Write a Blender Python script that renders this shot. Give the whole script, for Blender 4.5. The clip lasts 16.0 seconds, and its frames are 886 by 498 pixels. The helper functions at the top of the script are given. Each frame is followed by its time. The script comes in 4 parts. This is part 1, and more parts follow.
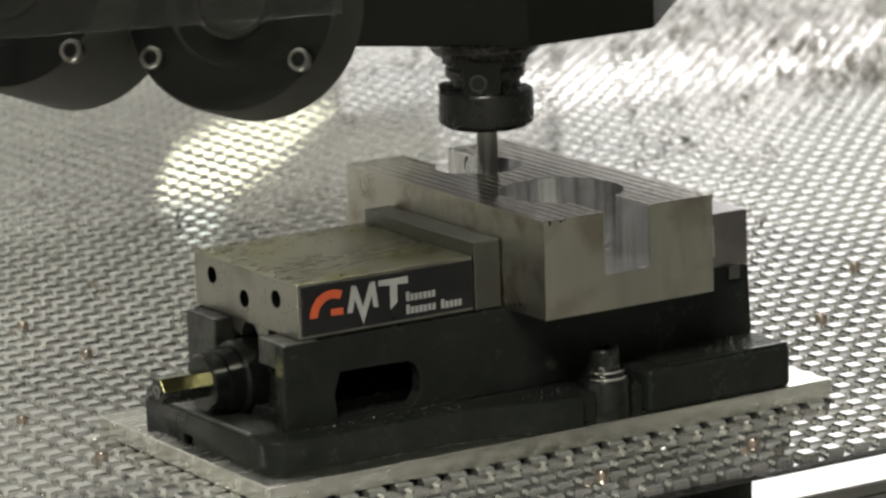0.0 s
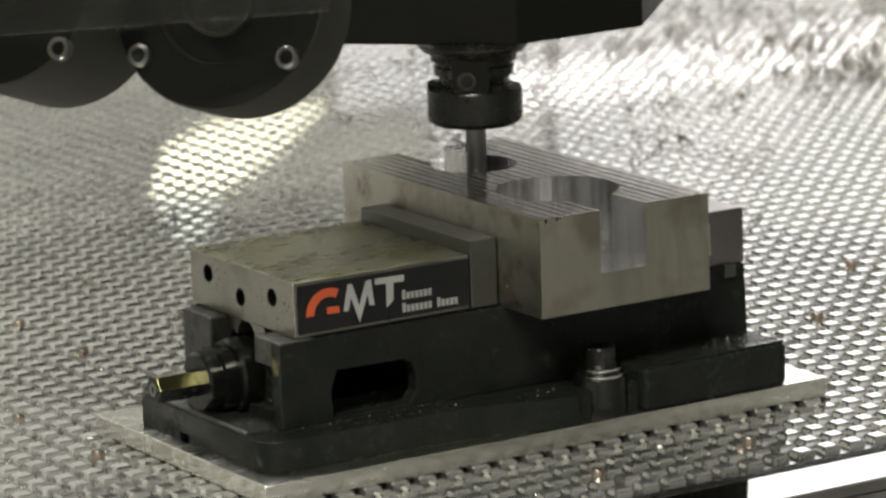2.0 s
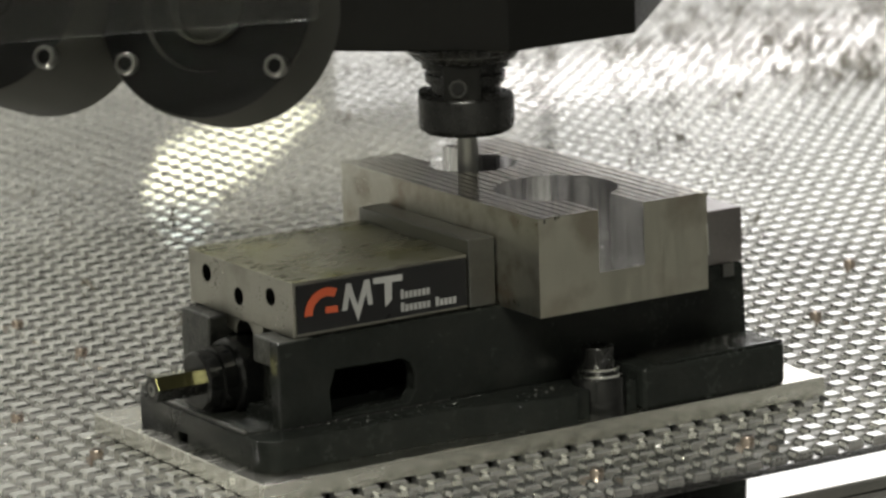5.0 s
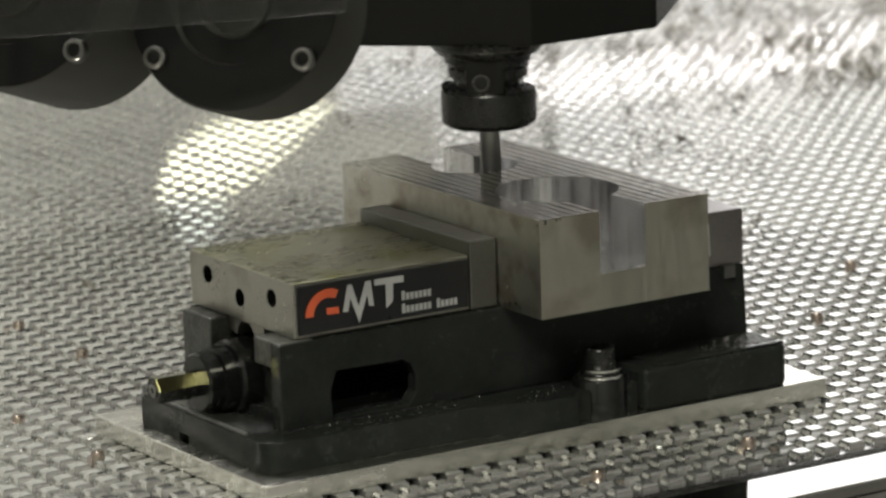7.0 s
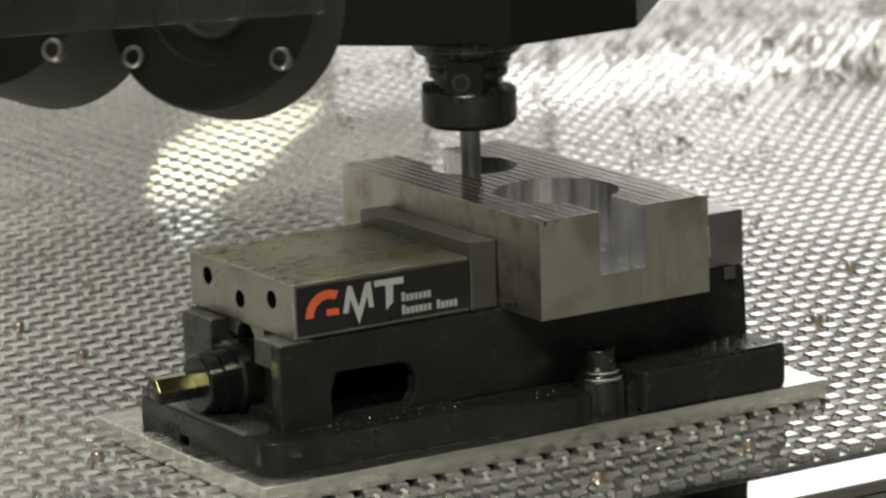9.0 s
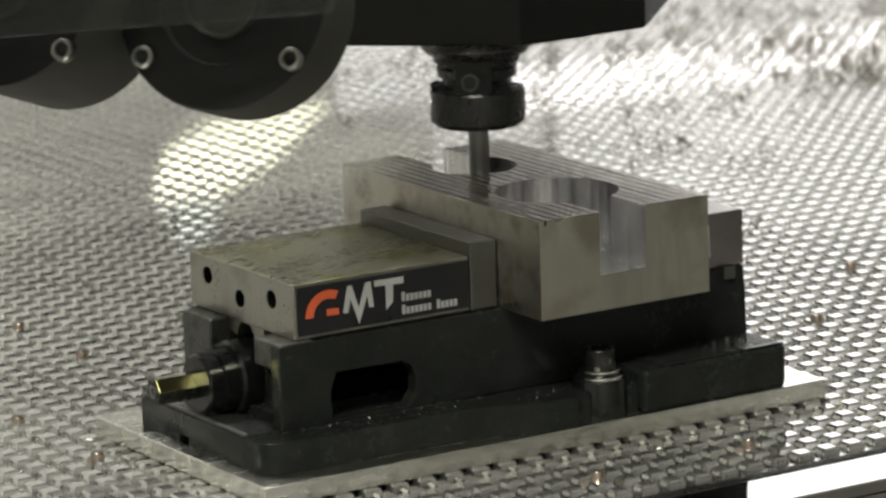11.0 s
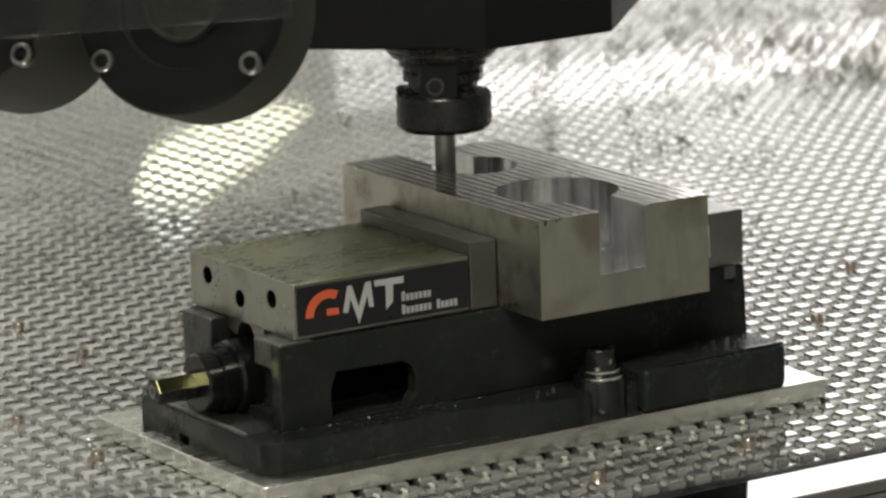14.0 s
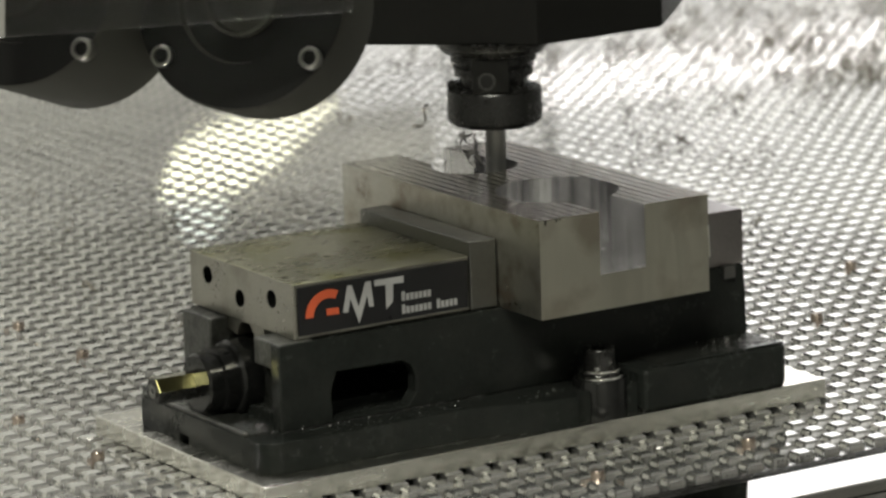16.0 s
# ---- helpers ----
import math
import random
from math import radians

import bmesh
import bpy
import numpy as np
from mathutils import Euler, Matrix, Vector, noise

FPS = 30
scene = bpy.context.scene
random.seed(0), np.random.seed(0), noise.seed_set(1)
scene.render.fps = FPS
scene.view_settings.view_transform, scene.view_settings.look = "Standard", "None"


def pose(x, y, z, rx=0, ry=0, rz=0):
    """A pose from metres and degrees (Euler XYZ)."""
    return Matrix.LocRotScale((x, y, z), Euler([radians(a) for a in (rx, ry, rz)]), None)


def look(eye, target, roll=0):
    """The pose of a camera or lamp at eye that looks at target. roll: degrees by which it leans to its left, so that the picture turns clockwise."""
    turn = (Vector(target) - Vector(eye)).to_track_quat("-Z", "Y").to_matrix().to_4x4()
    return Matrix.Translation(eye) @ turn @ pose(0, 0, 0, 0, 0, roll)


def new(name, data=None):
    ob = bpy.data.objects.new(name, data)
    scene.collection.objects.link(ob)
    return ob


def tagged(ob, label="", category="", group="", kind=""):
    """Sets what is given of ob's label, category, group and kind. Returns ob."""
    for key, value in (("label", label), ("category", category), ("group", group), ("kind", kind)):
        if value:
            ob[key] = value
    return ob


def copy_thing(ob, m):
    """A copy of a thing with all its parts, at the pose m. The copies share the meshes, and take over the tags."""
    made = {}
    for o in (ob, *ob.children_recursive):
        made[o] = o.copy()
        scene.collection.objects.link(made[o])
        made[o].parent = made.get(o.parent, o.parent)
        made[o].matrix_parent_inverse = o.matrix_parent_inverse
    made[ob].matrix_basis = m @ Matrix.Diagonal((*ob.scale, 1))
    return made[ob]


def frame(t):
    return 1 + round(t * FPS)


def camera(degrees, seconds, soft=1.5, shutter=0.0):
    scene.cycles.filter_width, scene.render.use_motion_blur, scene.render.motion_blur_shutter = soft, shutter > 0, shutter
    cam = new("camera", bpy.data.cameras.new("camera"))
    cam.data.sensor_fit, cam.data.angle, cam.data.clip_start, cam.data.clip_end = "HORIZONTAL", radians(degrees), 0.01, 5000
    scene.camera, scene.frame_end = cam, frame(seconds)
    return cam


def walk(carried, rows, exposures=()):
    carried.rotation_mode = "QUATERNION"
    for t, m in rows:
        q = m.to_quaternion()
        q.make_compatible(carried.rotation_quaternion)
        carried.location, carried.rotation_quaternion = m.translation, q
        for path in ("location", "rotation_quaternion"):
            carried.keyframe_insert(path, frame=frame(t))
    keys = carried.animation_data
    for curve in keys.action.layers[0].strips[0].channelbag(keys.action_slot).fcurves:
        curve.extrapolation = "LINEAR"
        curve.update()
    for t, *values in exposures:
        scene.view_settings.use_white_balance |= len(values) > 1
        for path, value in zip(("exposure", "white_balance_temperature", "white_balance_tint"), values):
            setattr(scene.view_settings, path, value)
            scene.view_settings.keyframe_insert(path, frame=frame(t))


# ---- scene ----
cam = camera(11.64, 16.0, soft=2.6, shutter=0.25)
cam.data.dof.use_dof, cam.data.dof.focus_distance, cam.data.dof.aperture_fstop = True, 2.12, 17.0
EYE, ROLL = (-0.9993, -1.7510, 0.5480), -1.816
walk(cam, [
    (0, look(EYE, (0.12941, 0.07620, 0.07118), ROLL)),
    (0.5, look(EYE, (0.12922, 0.07630, 0.07113), ROLL)),
    (1, look(EYE, (0.12945, 0.07606, 0.07075), ROLL)),
    (1.5, look(EYE, (0.13045, 0.07539, 0.07054), ROLL)),
    (2, look(EYE, (0.13096, 0.07500, 0.07027), ROLL)),
    (2.5, look(EYE, (0.13154, 0.07463, 0.07023), ROLL)),
    (3, look(EYE, (0.13188, 0.07442, 0.07022), ROLL)),
    (3.5, look(EYE, (0.13188, 0.07442, 0.07022), ROLL)),
    (4, look(EYE, (0.13184, 0.07437, 0.06996), ROLL)),
    (6.5, look(EYE, (0.13115, 0.07489, 0.07026), ROLL)),
    (7, look(EYE, (0.13120, 0.07495, 0.07063), ROLL)),
    (7.5, look(EYE, (0.13125, 0.07500, 0.07094), ROLL)),
    (8, look(EYE, (0.13127, 0.07503, 0.07111), ROLL)),
    (8.5, look(EYE, (0.13126, 0.07504, 0.07113), ROLL)),
    (9, look(EYE, (0.13129, 0.07505, 0.07125), ROLL)),
    (11.5, look(EYE, (0.13127, 0.07503, 0.07109), ROLL)),
    (12, look(EYE, (0.13122, 0.07497, 0.07078), ROLL)),
    (12.5, look(EYE, (0.13115, 0.07489, 0.07030), ROLL)),
    (13, look(EYE, (0.13120, 0.07495, 0.07061), ROLL)),
    (13.5, look(EYE, (0.13119, 0.07497, 0.07071), ROLL)),
    (14, look(EYE, (0.13126, 0.07502, 0.07106), ROLL)),
    (14.5, look(EYE, (0.13121, 0.07495, 0.07067), ROLL)),
    (15, look(EYE, (0.13116, 0.07490, 0.07037), ROLL)),
    (15.5, look(EYE, (0.13119, 0.07497, 0.07069), ROLL)),
    (16, look(EYE, (0.13125, 0.07500, 0.07094), ROLL)),
])

# ---- light ----
world = bpy.data.worlds.new("room_air")
world.use_nodes = True
world.node_tree.nodes["Background"].inputs["Color"].default_value = (0.9, 0.95, 1.0, 1)
world.node_tree.nodes["Background"].inputs["Strength"].default_value = 0.05
scene.world = world
scene.view_settings.exposure = 0.0


def area_lamp(name, eye, target, width, height, power, colour):
    data = bpy.data.lights.new(name, "AREA")
    data.shape, data.size, data.size_y, data.energy, data.color = "RECTANGLE", width, height, power, colour
    ob = new(name, data)
    ob.matrix_world = look(eye, target)
    return ob


# daylight in the tall window opening behind the machine, taken from its reflections
area_lamp("window_light", (2.64, 2.26, 0.88), (2.64, 0.0, 0.88), 2.0, 1.5, 19.5, (1.0, 0.985, 0.97))
# three added panels that brighten the edges of the reflected window
area_lamp("window_fill_left", (1.535, 2.26, 0.97), (1.535, 0.0, 0.97), 0.17, 1.30, 1.0, (1.0, 0.97, 0.94))
area_lamp("window_fill_low", (1.47, 2.25, 0.215), (1.47, 0.0, 0.215), 0.30, 0.19, 0.36, (1.0, 0.98, 0.97))
area_lamp("window_fill_strip", (2.10, 2.24, 0.31), (2.10, 0.0, 0.31), 1.2, 0.05, 0.75, (1.0, 0.94, 0.93))
# unseen ceiling panels added as fill, over the aisle and before the north wall
area_lamp("ceiling_fill_aisle", (-1.6, -1.9, 2.70), (-1.6, -1.9, 0.0), 1.5, 0.6, 166, (1.0, 0.985, 0.85))
area_lamp("ceiling_fill_wall", (0.55, 1.25, 2.70), (0.55, 1.25, 0.0), 1.3, 0.4, 97, (1.0, 0.98, 0.93))


# ---- materials ----
def material(name, base, rough=0.5, metal=0.0, vary=0.15, fine=300.0, coarse=25.0, bump=0.0, stretch=(1, 1, 1), rough_vary=0.1, spec=0.5,
             stain=None, stain_amount=0.0, stain_scale=40.0, relief=0.0005):
    """A surface with grain and blotches at two scales, in metres."""
    m = bpy.data.materials.new(name)
    m.use_nodes = True
    n, l = m.node_tree.nodes, m.node_tree.links
    b = n["Principled BSDF"]
    b.inputs["Metallic"].default_value = metal
    b.inputs["Specular IOR Level"].default_value = spec
    co = n.new("ShaderNodeTexCoord")
    mp = n.new("ShaderNodeMapping")
    mp.inputs["Scale"].default_value = stretch
    l.new(co.outputs["Object"], mp.inputs["Vector"])
    f = n.new("ShaderNodeTexNoise")
    f.inputs["Scale"].default_value, f.inputs["Detail"].default_value = fine, 3
    g = n.new("ShaderNodeTexNoise")
    g.inputs["Scale"].default_value, g.inputs["Detail"].default_value = coarse, 4
    l.new(mp.outputs[0], f.inputs["Vector"])
    l.new(mp.outputs[0], g.inputs["Vector"])
    mix = n.new("ShaderNodeMath")
    mix.operation = "MULTIPLY_ADD"
    l.new(f.outputs["Fac"], mix.inputs[0])
    mix.inputs[1].default_value = 0.5
    half = n.new("ShaderNodeMath")
    half.operation = "MULTIPLY"
    half.inputs[1].default_value = 0.5
    l.new(g.outputs["Fac"], half.inputs[0])
    l.new(half.outputs[0], mix.inputs[2])
    ramp = n.new("ShaderNodeMapRange")
    ramp.inputs["From Min"].default_value, ramp.inputs["From Max"].default_value = 0.3, 0.7
    ramp.inputs["To Min"].default_value, ramp.inputs["To Max"].default_value = 1 - vary, 1 + vary
    l.new(mix.outputs[0], ramp.inputs["Value"])
    col = n.new("ShaderNodeMix")
    col.data_type, col.blend_type = "RGBA", "MULTIPLY"
    col.inputs["Factor"].default_value = 1
    col.inputs[6].default_value = (*base, 1)
    l.new(ramp.outputs[0], col.inputs[7])
    last = col.outputs[2]
    if stain:
        s = n.new("ShaderNodeTexNoise")
        s.inputs["Scale"].default_value, s.inputs["Detail"].default_value = stain_scale, 6
        l.new(co.outputs["Object"], s.inputs["Vector"])
        r2 = n.new("ShaderNodeMapRange")
        r2.inputs["From Min"].default_value, r2.inputs["From Max"].default_value = 0.48, 0.66
        r2.inputs["To Max"].default_value = stain_amount
        l.new(s.outputs["Fac"], r2.inputs["Value"])
        c2 = n.new("ShaderNodeMix")
        c2.data_type = "RGBA"
        l.new(r2.outputs[0], c2.inputs["Factor"])
        l.new(last, c2.inputs[6])
        c2.inputs[7].default_value = (*stain, 1)
        last = c2.outputs[2]
    l.new(last, b.inputs["Base Color"])
    rr = n.new("ShaderNodeMapRange")
    rr.inputs["From Min"].default_value, rr.inputs["From Max"].default_value = 0.3, 0.7
    rr.inputs["To Min"].default_value, rr.inputs["To Max"].default_value = max(0.02, rough - rough_vary), min(1, rough + rough_vary)
    l.new(mix.outputs[0], rr.inputs["Value"])
    l.new(rr.outputs[0], b.inputs["Roughness"])
    if bump:
        bp = n.new("ShaderNodeBump")
        bp.inputs["Strength"].default_value, bp.inputs["Distance"].default_value = bump, relief
        l.new(mix.outputs[0], bp.inputs["Height"])
        l.new(bp.outputs[0], b.inputs["Normal"])
    return m


PAD = material("milled_aluminium_pads", (0.71, 0.71, 0.69), 0.045, 0.935, 0.12, 900, 14, 0.012, rough_vary=0.012)
TABLE = material("milled_aluminium_table", (0.64, 0.635, 0.62), 0.16, 1.0, 0.2, 500, 20, 0.3)
SLOT = material("slot_milled_aluminium", (0.72, 0.715, 0.70), 0.32, 1.0, 0.2, 500, 20, 0.3)
RAIL = material("smooth_aluminium_rail", (0.66, 0.65, 0.62), 0.05, 1.0, 0.08, 300, 20, 0.02, (0.1, 1, 1), rough_vary=0.02)
PLATE = material("aluminium_plate", (0.80, 0.79, 0.73), 0.25, 1.0, 0.16, 700, 90, 0.04, (0.06, 1, 0.3), rough_vary=0.06)
STOCK = material("sawn_aluminium_stock", (0.53, 0.515, 0.435), 0.36, 1.0, 0.05, 420, 22, 0.03, (1, 1, 0.10), stain=(0.20, 0.14, 0.095), stain_amount=0.45, stain_scale=34)
STOCKSIDE = material("smudged_sawn_aluminium", (0.50, 0.49, 0.435), 0.36, 1.0, 0.10, 300, 22, 0.05, stain=(0.22, 0.155, 0.10), stain_amount=0.65, stain_scale=52)
MILLED = material("milled_aluminium_wall", (0.76, 0.755, 0.765), 0.22, 1.0, 0.22, 260, 60, 0.22, (1, 1, 0.03))
BLACK = material("black_enamel_casting", (0.0115, 0.0130, 0.0118), 0.22, 0.0, 0.3, 260, 40, 1.0, rough_vary=0.1, relief=0.0007, spec=0.14, stain=(0.024, 0.024, 0.022), stain_amount=0.25, stain_scale=70)
WORN = material("worn_enamel", (0.060, 0.061, 0.055), 0.38, 0.2, 0.5, 420, 60, 1.0, relief=0.0009, stain=(0.012, 0.012, 0.011), stain_amount=0.8, stain_scale=120)
WET = material("oily_casting_skin", (0.016, 0.017, 0.015), 0.09, 0.0, 0.4, 420, 150, 1.0, rough_vary=0.05, relief=0.0060)
STEEL = material("ground_steel", (0.40, 0.39, 0.345), 0.33, 1.0, 0.12, 500, 35, 0.08, (0.2, 1, 1), stain=(0.20, 0.19, 0.15), stain_amount=0.5, stain_scale=34)
OILED = material("oily_ground_steel", (0.27, 0.265, 0.185), 0.30, 1.0, 0.16, 380, 30, 0.08, (0.35, 1, 1), stain=(0.19, 0.19, 0.050), stain_amount=1.0, stain_scale=26)
FIXEDSTEEL = material("fixed_jaw_steel", (0.27, 0.25, 0.245), 0.36, 1.0, 0.12, 400, 30, 0.08)
PLATESTEEL = material("dark_jaw_steel", (0.16, 0.16, 0.15), 0.38, 1.0, 0.12, 400, 30, 0.08)
GLOSS = material("wet_black_steel", (0.005, 0.0052, 0.005), 0.16, 0.0, 0.3, 300, 40, 0.15)
BADGE = material("badge_black", (0.006, 0.006, 0.007), 0.35, 0.0, 0.1, 300, 30)
ORANGE = material("badge_orange", (0.52, 0.085, 0.028), 0.45, 0.0, 0.06, 300, 30)
SILVER = material("badge_silver", (0.34, 0.34, 0.34), 0.4, 0.0, 0.08, 300, 30)
GREYBAR = material("badge_grey", (0.27, 0.27, 0.27), 0.4, 0.0, 0.08, 300, 30)
BRASSY = material("oiled_screw_steel", (0.10, 0.095, 0.046), 0.18, 1.0, 0.2, 700, 90, 0.1, stain=(0.10, 0.09, 0.035), stain_amount=0.5, stain_scale=160)
DARK = material("blackened_steel", (0.010, 0.010, 0.0095), 0.25, 0.3, 0.2, 300, 40, 0.06)
HEADPAINT = material("dark_head_paint", (0.006, 0.006, 0.0055), 0.45, 0.0, 0.2, 300, 12, 0.05, spec=0.12)
FLANGE = material("flange_near_black", (0.0045, 0.0045, 0.0045), 0.45, 0.0, 0.2, 300, 30, 0.05, spec=0.25)
RIM = material("flange_dark_grey", (0.044, 0.044, 0.038), 0.75, 0.0, 0.15, 200, 30, 0.03, spec=0.15)
RING = material("lighter_ring_edge", (0.020, 0.020, 0.018), 0.4, 0.0, 0.5, 900, 120, 0.1)
SCREW = material("screw_steel", (0.24, 0.24, 0.23), 0.4, 1.0, 0.1, 300, 30)
ZINC = material("zinc_washer", (0.82, 0.82, 0.80), 0.15, 1.0, 0.1, 300, 30)
COPPER = material("copper_port", (0.42, 0.35, 0.30), 0.3, 1.0, 0.15, 600, 90)
CARBIDE = material("carbide_cutter", (0.22, 0.22, 0.215), 0.45, 1.0, 0.15, 500, 60, 0.05, (1, 1, 0.02))
CHIP = material("aluminium_chip", (0.42, 0.41, 0.40), 0.4, 1.0, 0.3, 900, 100)
OLDCHIP = material("dull_chip_litter", (0.15, 0.135, 0.11), 0.6, 0.3, 0.4, 300, 20)
SPECK = material("bright_specks", (0.6, 0.6, 0.58), 0.35, 1.0, 0.1, 900, 100)
MISTY = material("oil_droplets", (0.74, 0.73, 0.70), 0.6, 0.0, 0.1, 300, 40)
WALL = material("workshop_wall_paint", (0.44, 0.44, 0.42), 0.8, 0.0, 0.1, 40, 3, 0.1)
WHITE = material("ceiling_paint", (0.62, 0.62, 0.60), 0.85, 0.0, 0.08, 40, 3, 0.05)
FLOOR = material("workshop_concrete", (0.10, 0.10, 0.10), 0.8, 0.0, 0.2, 60, 4, 0.1)


def striped_top():
    """Face-milled aluminium: parallel passes along the length of the block, their differing sheen painted into the
    colour.
    """
    m = material("face_milled_top", (0.95, 0.91, 0.86), 0.22, 1.0, 0.08, 500, 30, 0.0)
    n, l = m.node_tree.nodes, m.node_tree.links
    b = n["Principled BSDF"]
    co = n.new("ShaderNodeTexCoord")
    sep = n.new("ShaderNodeSeparateXYZ")
    l.new(co.outputs["Object"], sep.inputs[0])
    # passes 5.7 mm wide, a little uneven, each with a painted bright crest and dark seam
    wob = n.new("ShaderNodeTexNoise")
    wob.inputs["Scale"].default_value, wob.inputs["Detail"].default_value = 1.0, 2
    cx = n.new("ShaderNodeCombineXYZ")
    for axis, k in (("X", 60.0), ("Y", 0.5)):
        m1 = n.new("ShaderNodeMath")
        m1.operation = "MULTIPLY"
        m1.inputs[1].default_value = k
        l.new(sep.outputs[axis], m1.inputs[0])
        l.new(m1.outputs[0], cx.inputs[axis])
    l.new(cx.outputs[0], wob.inputs["Vector"])
    ph = n.new("ShaderNodeMath")
    ph.operation = "MULTIPLY_ADD"
    l.new(sep.outputs["X"], ph.inputs[0])
    ph.inputs[1].default_value = 1 / 0.0057
    drift = n.new("ShaderNodeMath")
    drift.operation = "MULTIPLY"
    drift.inputs[1].default_value = 0.7
    l.new(wob.outputs["Fac"], drift.inputs[0])
    l.new(drift.outputs[0], ph.inputs[2])
    fr = n.new("ShaderNodeMath")
    fr.operation = "FRACT"
    l.new(ph.outputs[0], fr.inputs[0])
    profile = n.new("ShaderNodeValToRGB")
    e = profile.color_ramp.elements
    e[0].position, e[0].color = 0.0, (0.08, 0.08, 0.08, 1)
    e[1].position, e[1].color = 1.0, (0.10, 0.10, 0.10, 1)
    for p, c in ((0.16, 0.06), (0.24, 1.00), (0.44, 0.85), (0.52, 0.45), (0.62, 0.95), (0.84, 0.80), (0.92, 0.30)):
        k = e.new(p)
        k.color = (c, c, c, 1)
    l.new(fr.outputs[0], profile.inputs[0])
    fine = n.new("ShaderNodeTexNoise")
    fine.inputs["Scale"].default_value, fine.inputs["Detail"].default_value = 1.0, 2
    cy = n.new("ShaderNodeCombineXYZ")
    for axis, k in (("X", 450.0), ("Y", 1.5)):
        m1 = n.new("ShaderNodeMath")
        m1.operation = "MULTIPLY"
        m1.inputs[1].default_value = k
        l.new(sep.outputs[axis], m1.inputs[0])
        l.new(m1.outputs[0], cy.inputs[axis])
    l.new(cy.outputs[0], fine.inputs["Vector"])
    add = n.new("ShaderNodeMath")
    add.operation = "MULTIPLY_ADD"
    l.new(fine.outputs["Fac"], add.inputs[0])
    add.inputs[1].default_value = 0.14
    l.new(profile.outputs["Color"], add.inputs[2])
    rg = n.new("ShaderNodeMapRange")
    rg.inputs["From Min"].default_value, rg.inputs["From Max"].default_value = 0.15, 1.0
    rg.inputs["To Min"].default_value, rg.inputs["To Max"].default_value = 0.30, 0.17
    l.new(add.outputs[0], rg.inputs["Value"])
    l.new(rg.outputs[0], b.inputs["Roughness"])
    tone = n.new("ShaderNodeMapRange")
    tone.inputs["From Min"].default_value, tone.inputs["From Max"].default_value = 0.15, 0.90
    l.new(add.outputs[0], tone.inputs["Value"])
    paint = b.inputs["Base Color"].links[0].from_socket
    dim = n.new("ShaderNodeMix")
    dim.data_type, dim.blend_type = "RGBA", "MULTIPLY"
    dim.inputs["Factor"].default_value = 1
    l.new(paint, dim.inputs[6])
    # dark and bright reflections of the passes, put into base colour and tint
    tint = n.new("ShaderNodeMix")
    tint.data_type = "RGBA"
    tint.inputs[6].default_value, tint.inputs[7].default_value = (0.13, 0.112, 0.10, 1), (1.18, 1.14, 1.08, 1)
    l.new(tone.outputs[0], tint.inputs["Factor"])
    l.new(tint.outputs[2], dim.inputs[7])
    l.new(dim.outputs[2], b.inputs["Base Color"])
    l.new(tint.outputs[2], b.inputs["Specular Tint"])
    return m


STRIPES = striped_top()


def clear_plastic():
    m = bpy.data.materials.new("smoky_clear_plastic")
    m.use_nodes = True
    b = m.node_tree.nodes["Principled BSDF"]
    b.inputs["Base Color"].default_value = (0.60, 0.60, 0.58, 1)
    b.inputs["Roughness"].default_value, b.inputs["IOR"].default_value = 0.12, 1.35
    b.inputs["Transmission Weight"].default_value = 1.0
    return m


GUARD = clear_plastic()


def glow(name, colour, strength):
    m = bpy.data.materials.new(name)
    m.use_nodes = True
    b = m.node_tree.nodes["Principled BSDF"]
    b.inputs["Emission Color"].default_value, b.inputs["Emission Strength"].default_value = (*colour, 1), strength
    return m


# glow for the added sheet that mirrors as a bright patch
PATCHGLOW = glow("patch_glow", (1.0, 0.98, 0.70), 5.0)
PATCHDIM = glow("patch_glow_dim", (0.86, 1.0, 0.94), 1.0)


# ---- mesh helpers ----
def part(name, bm, mat, parent=None, label="", smooth=False, bevel=0.0):
    """Links a bmesh as one mesh object, under a thing or part where parent is given."""
    bmesh.ops.recalc_face_normals(bm, faces=bm.faces)
    me = bpy.data.meshes.new(name)
    bm.to_mesh(me)
    bm.free()
    for m in mat if isinstance(mat, (list, tuple)) else [mat]:
        me.materials.append(m)
    ob = new(name, me)
    if parent:
        ob.parent = parent
    if smooth:
        for p in me.polygons:
            p.use_smooth = True
        me.set_sharp_from_angle(angle=radians(35))
    if bevel:
        mod = ob.modifiers.new("edge", "BEVEL")
        mod.width, mod.segments, mod.limit_method, mod.angle_limit = bevel, 2, "ANGLE", radians(40)
    if label:
        ob["label"] = label
    return ob


def box(x0, x1, y0, y1, z0, z1, bm=None):
    bm = bm or bmesh.new()
    v = [bm.verts.new(p) for p in ((x0, y0, z0), (x1, y0, z0), (x1, y1, z0), (x0, y1, z0), (x0, y0, z1), (x1, y0, z1), (x1, y1, z1), (x0, y1, z1))]
    for f in ((0, 3, 2, 1), (4, 5, 6, 7), (0, 1, 5, 4), (1, 2, 6, 5), (2, 3, 7, 6), (3, 0, 4, 7)):
        bm.faces.new([v[i] for i in f])
    return bm


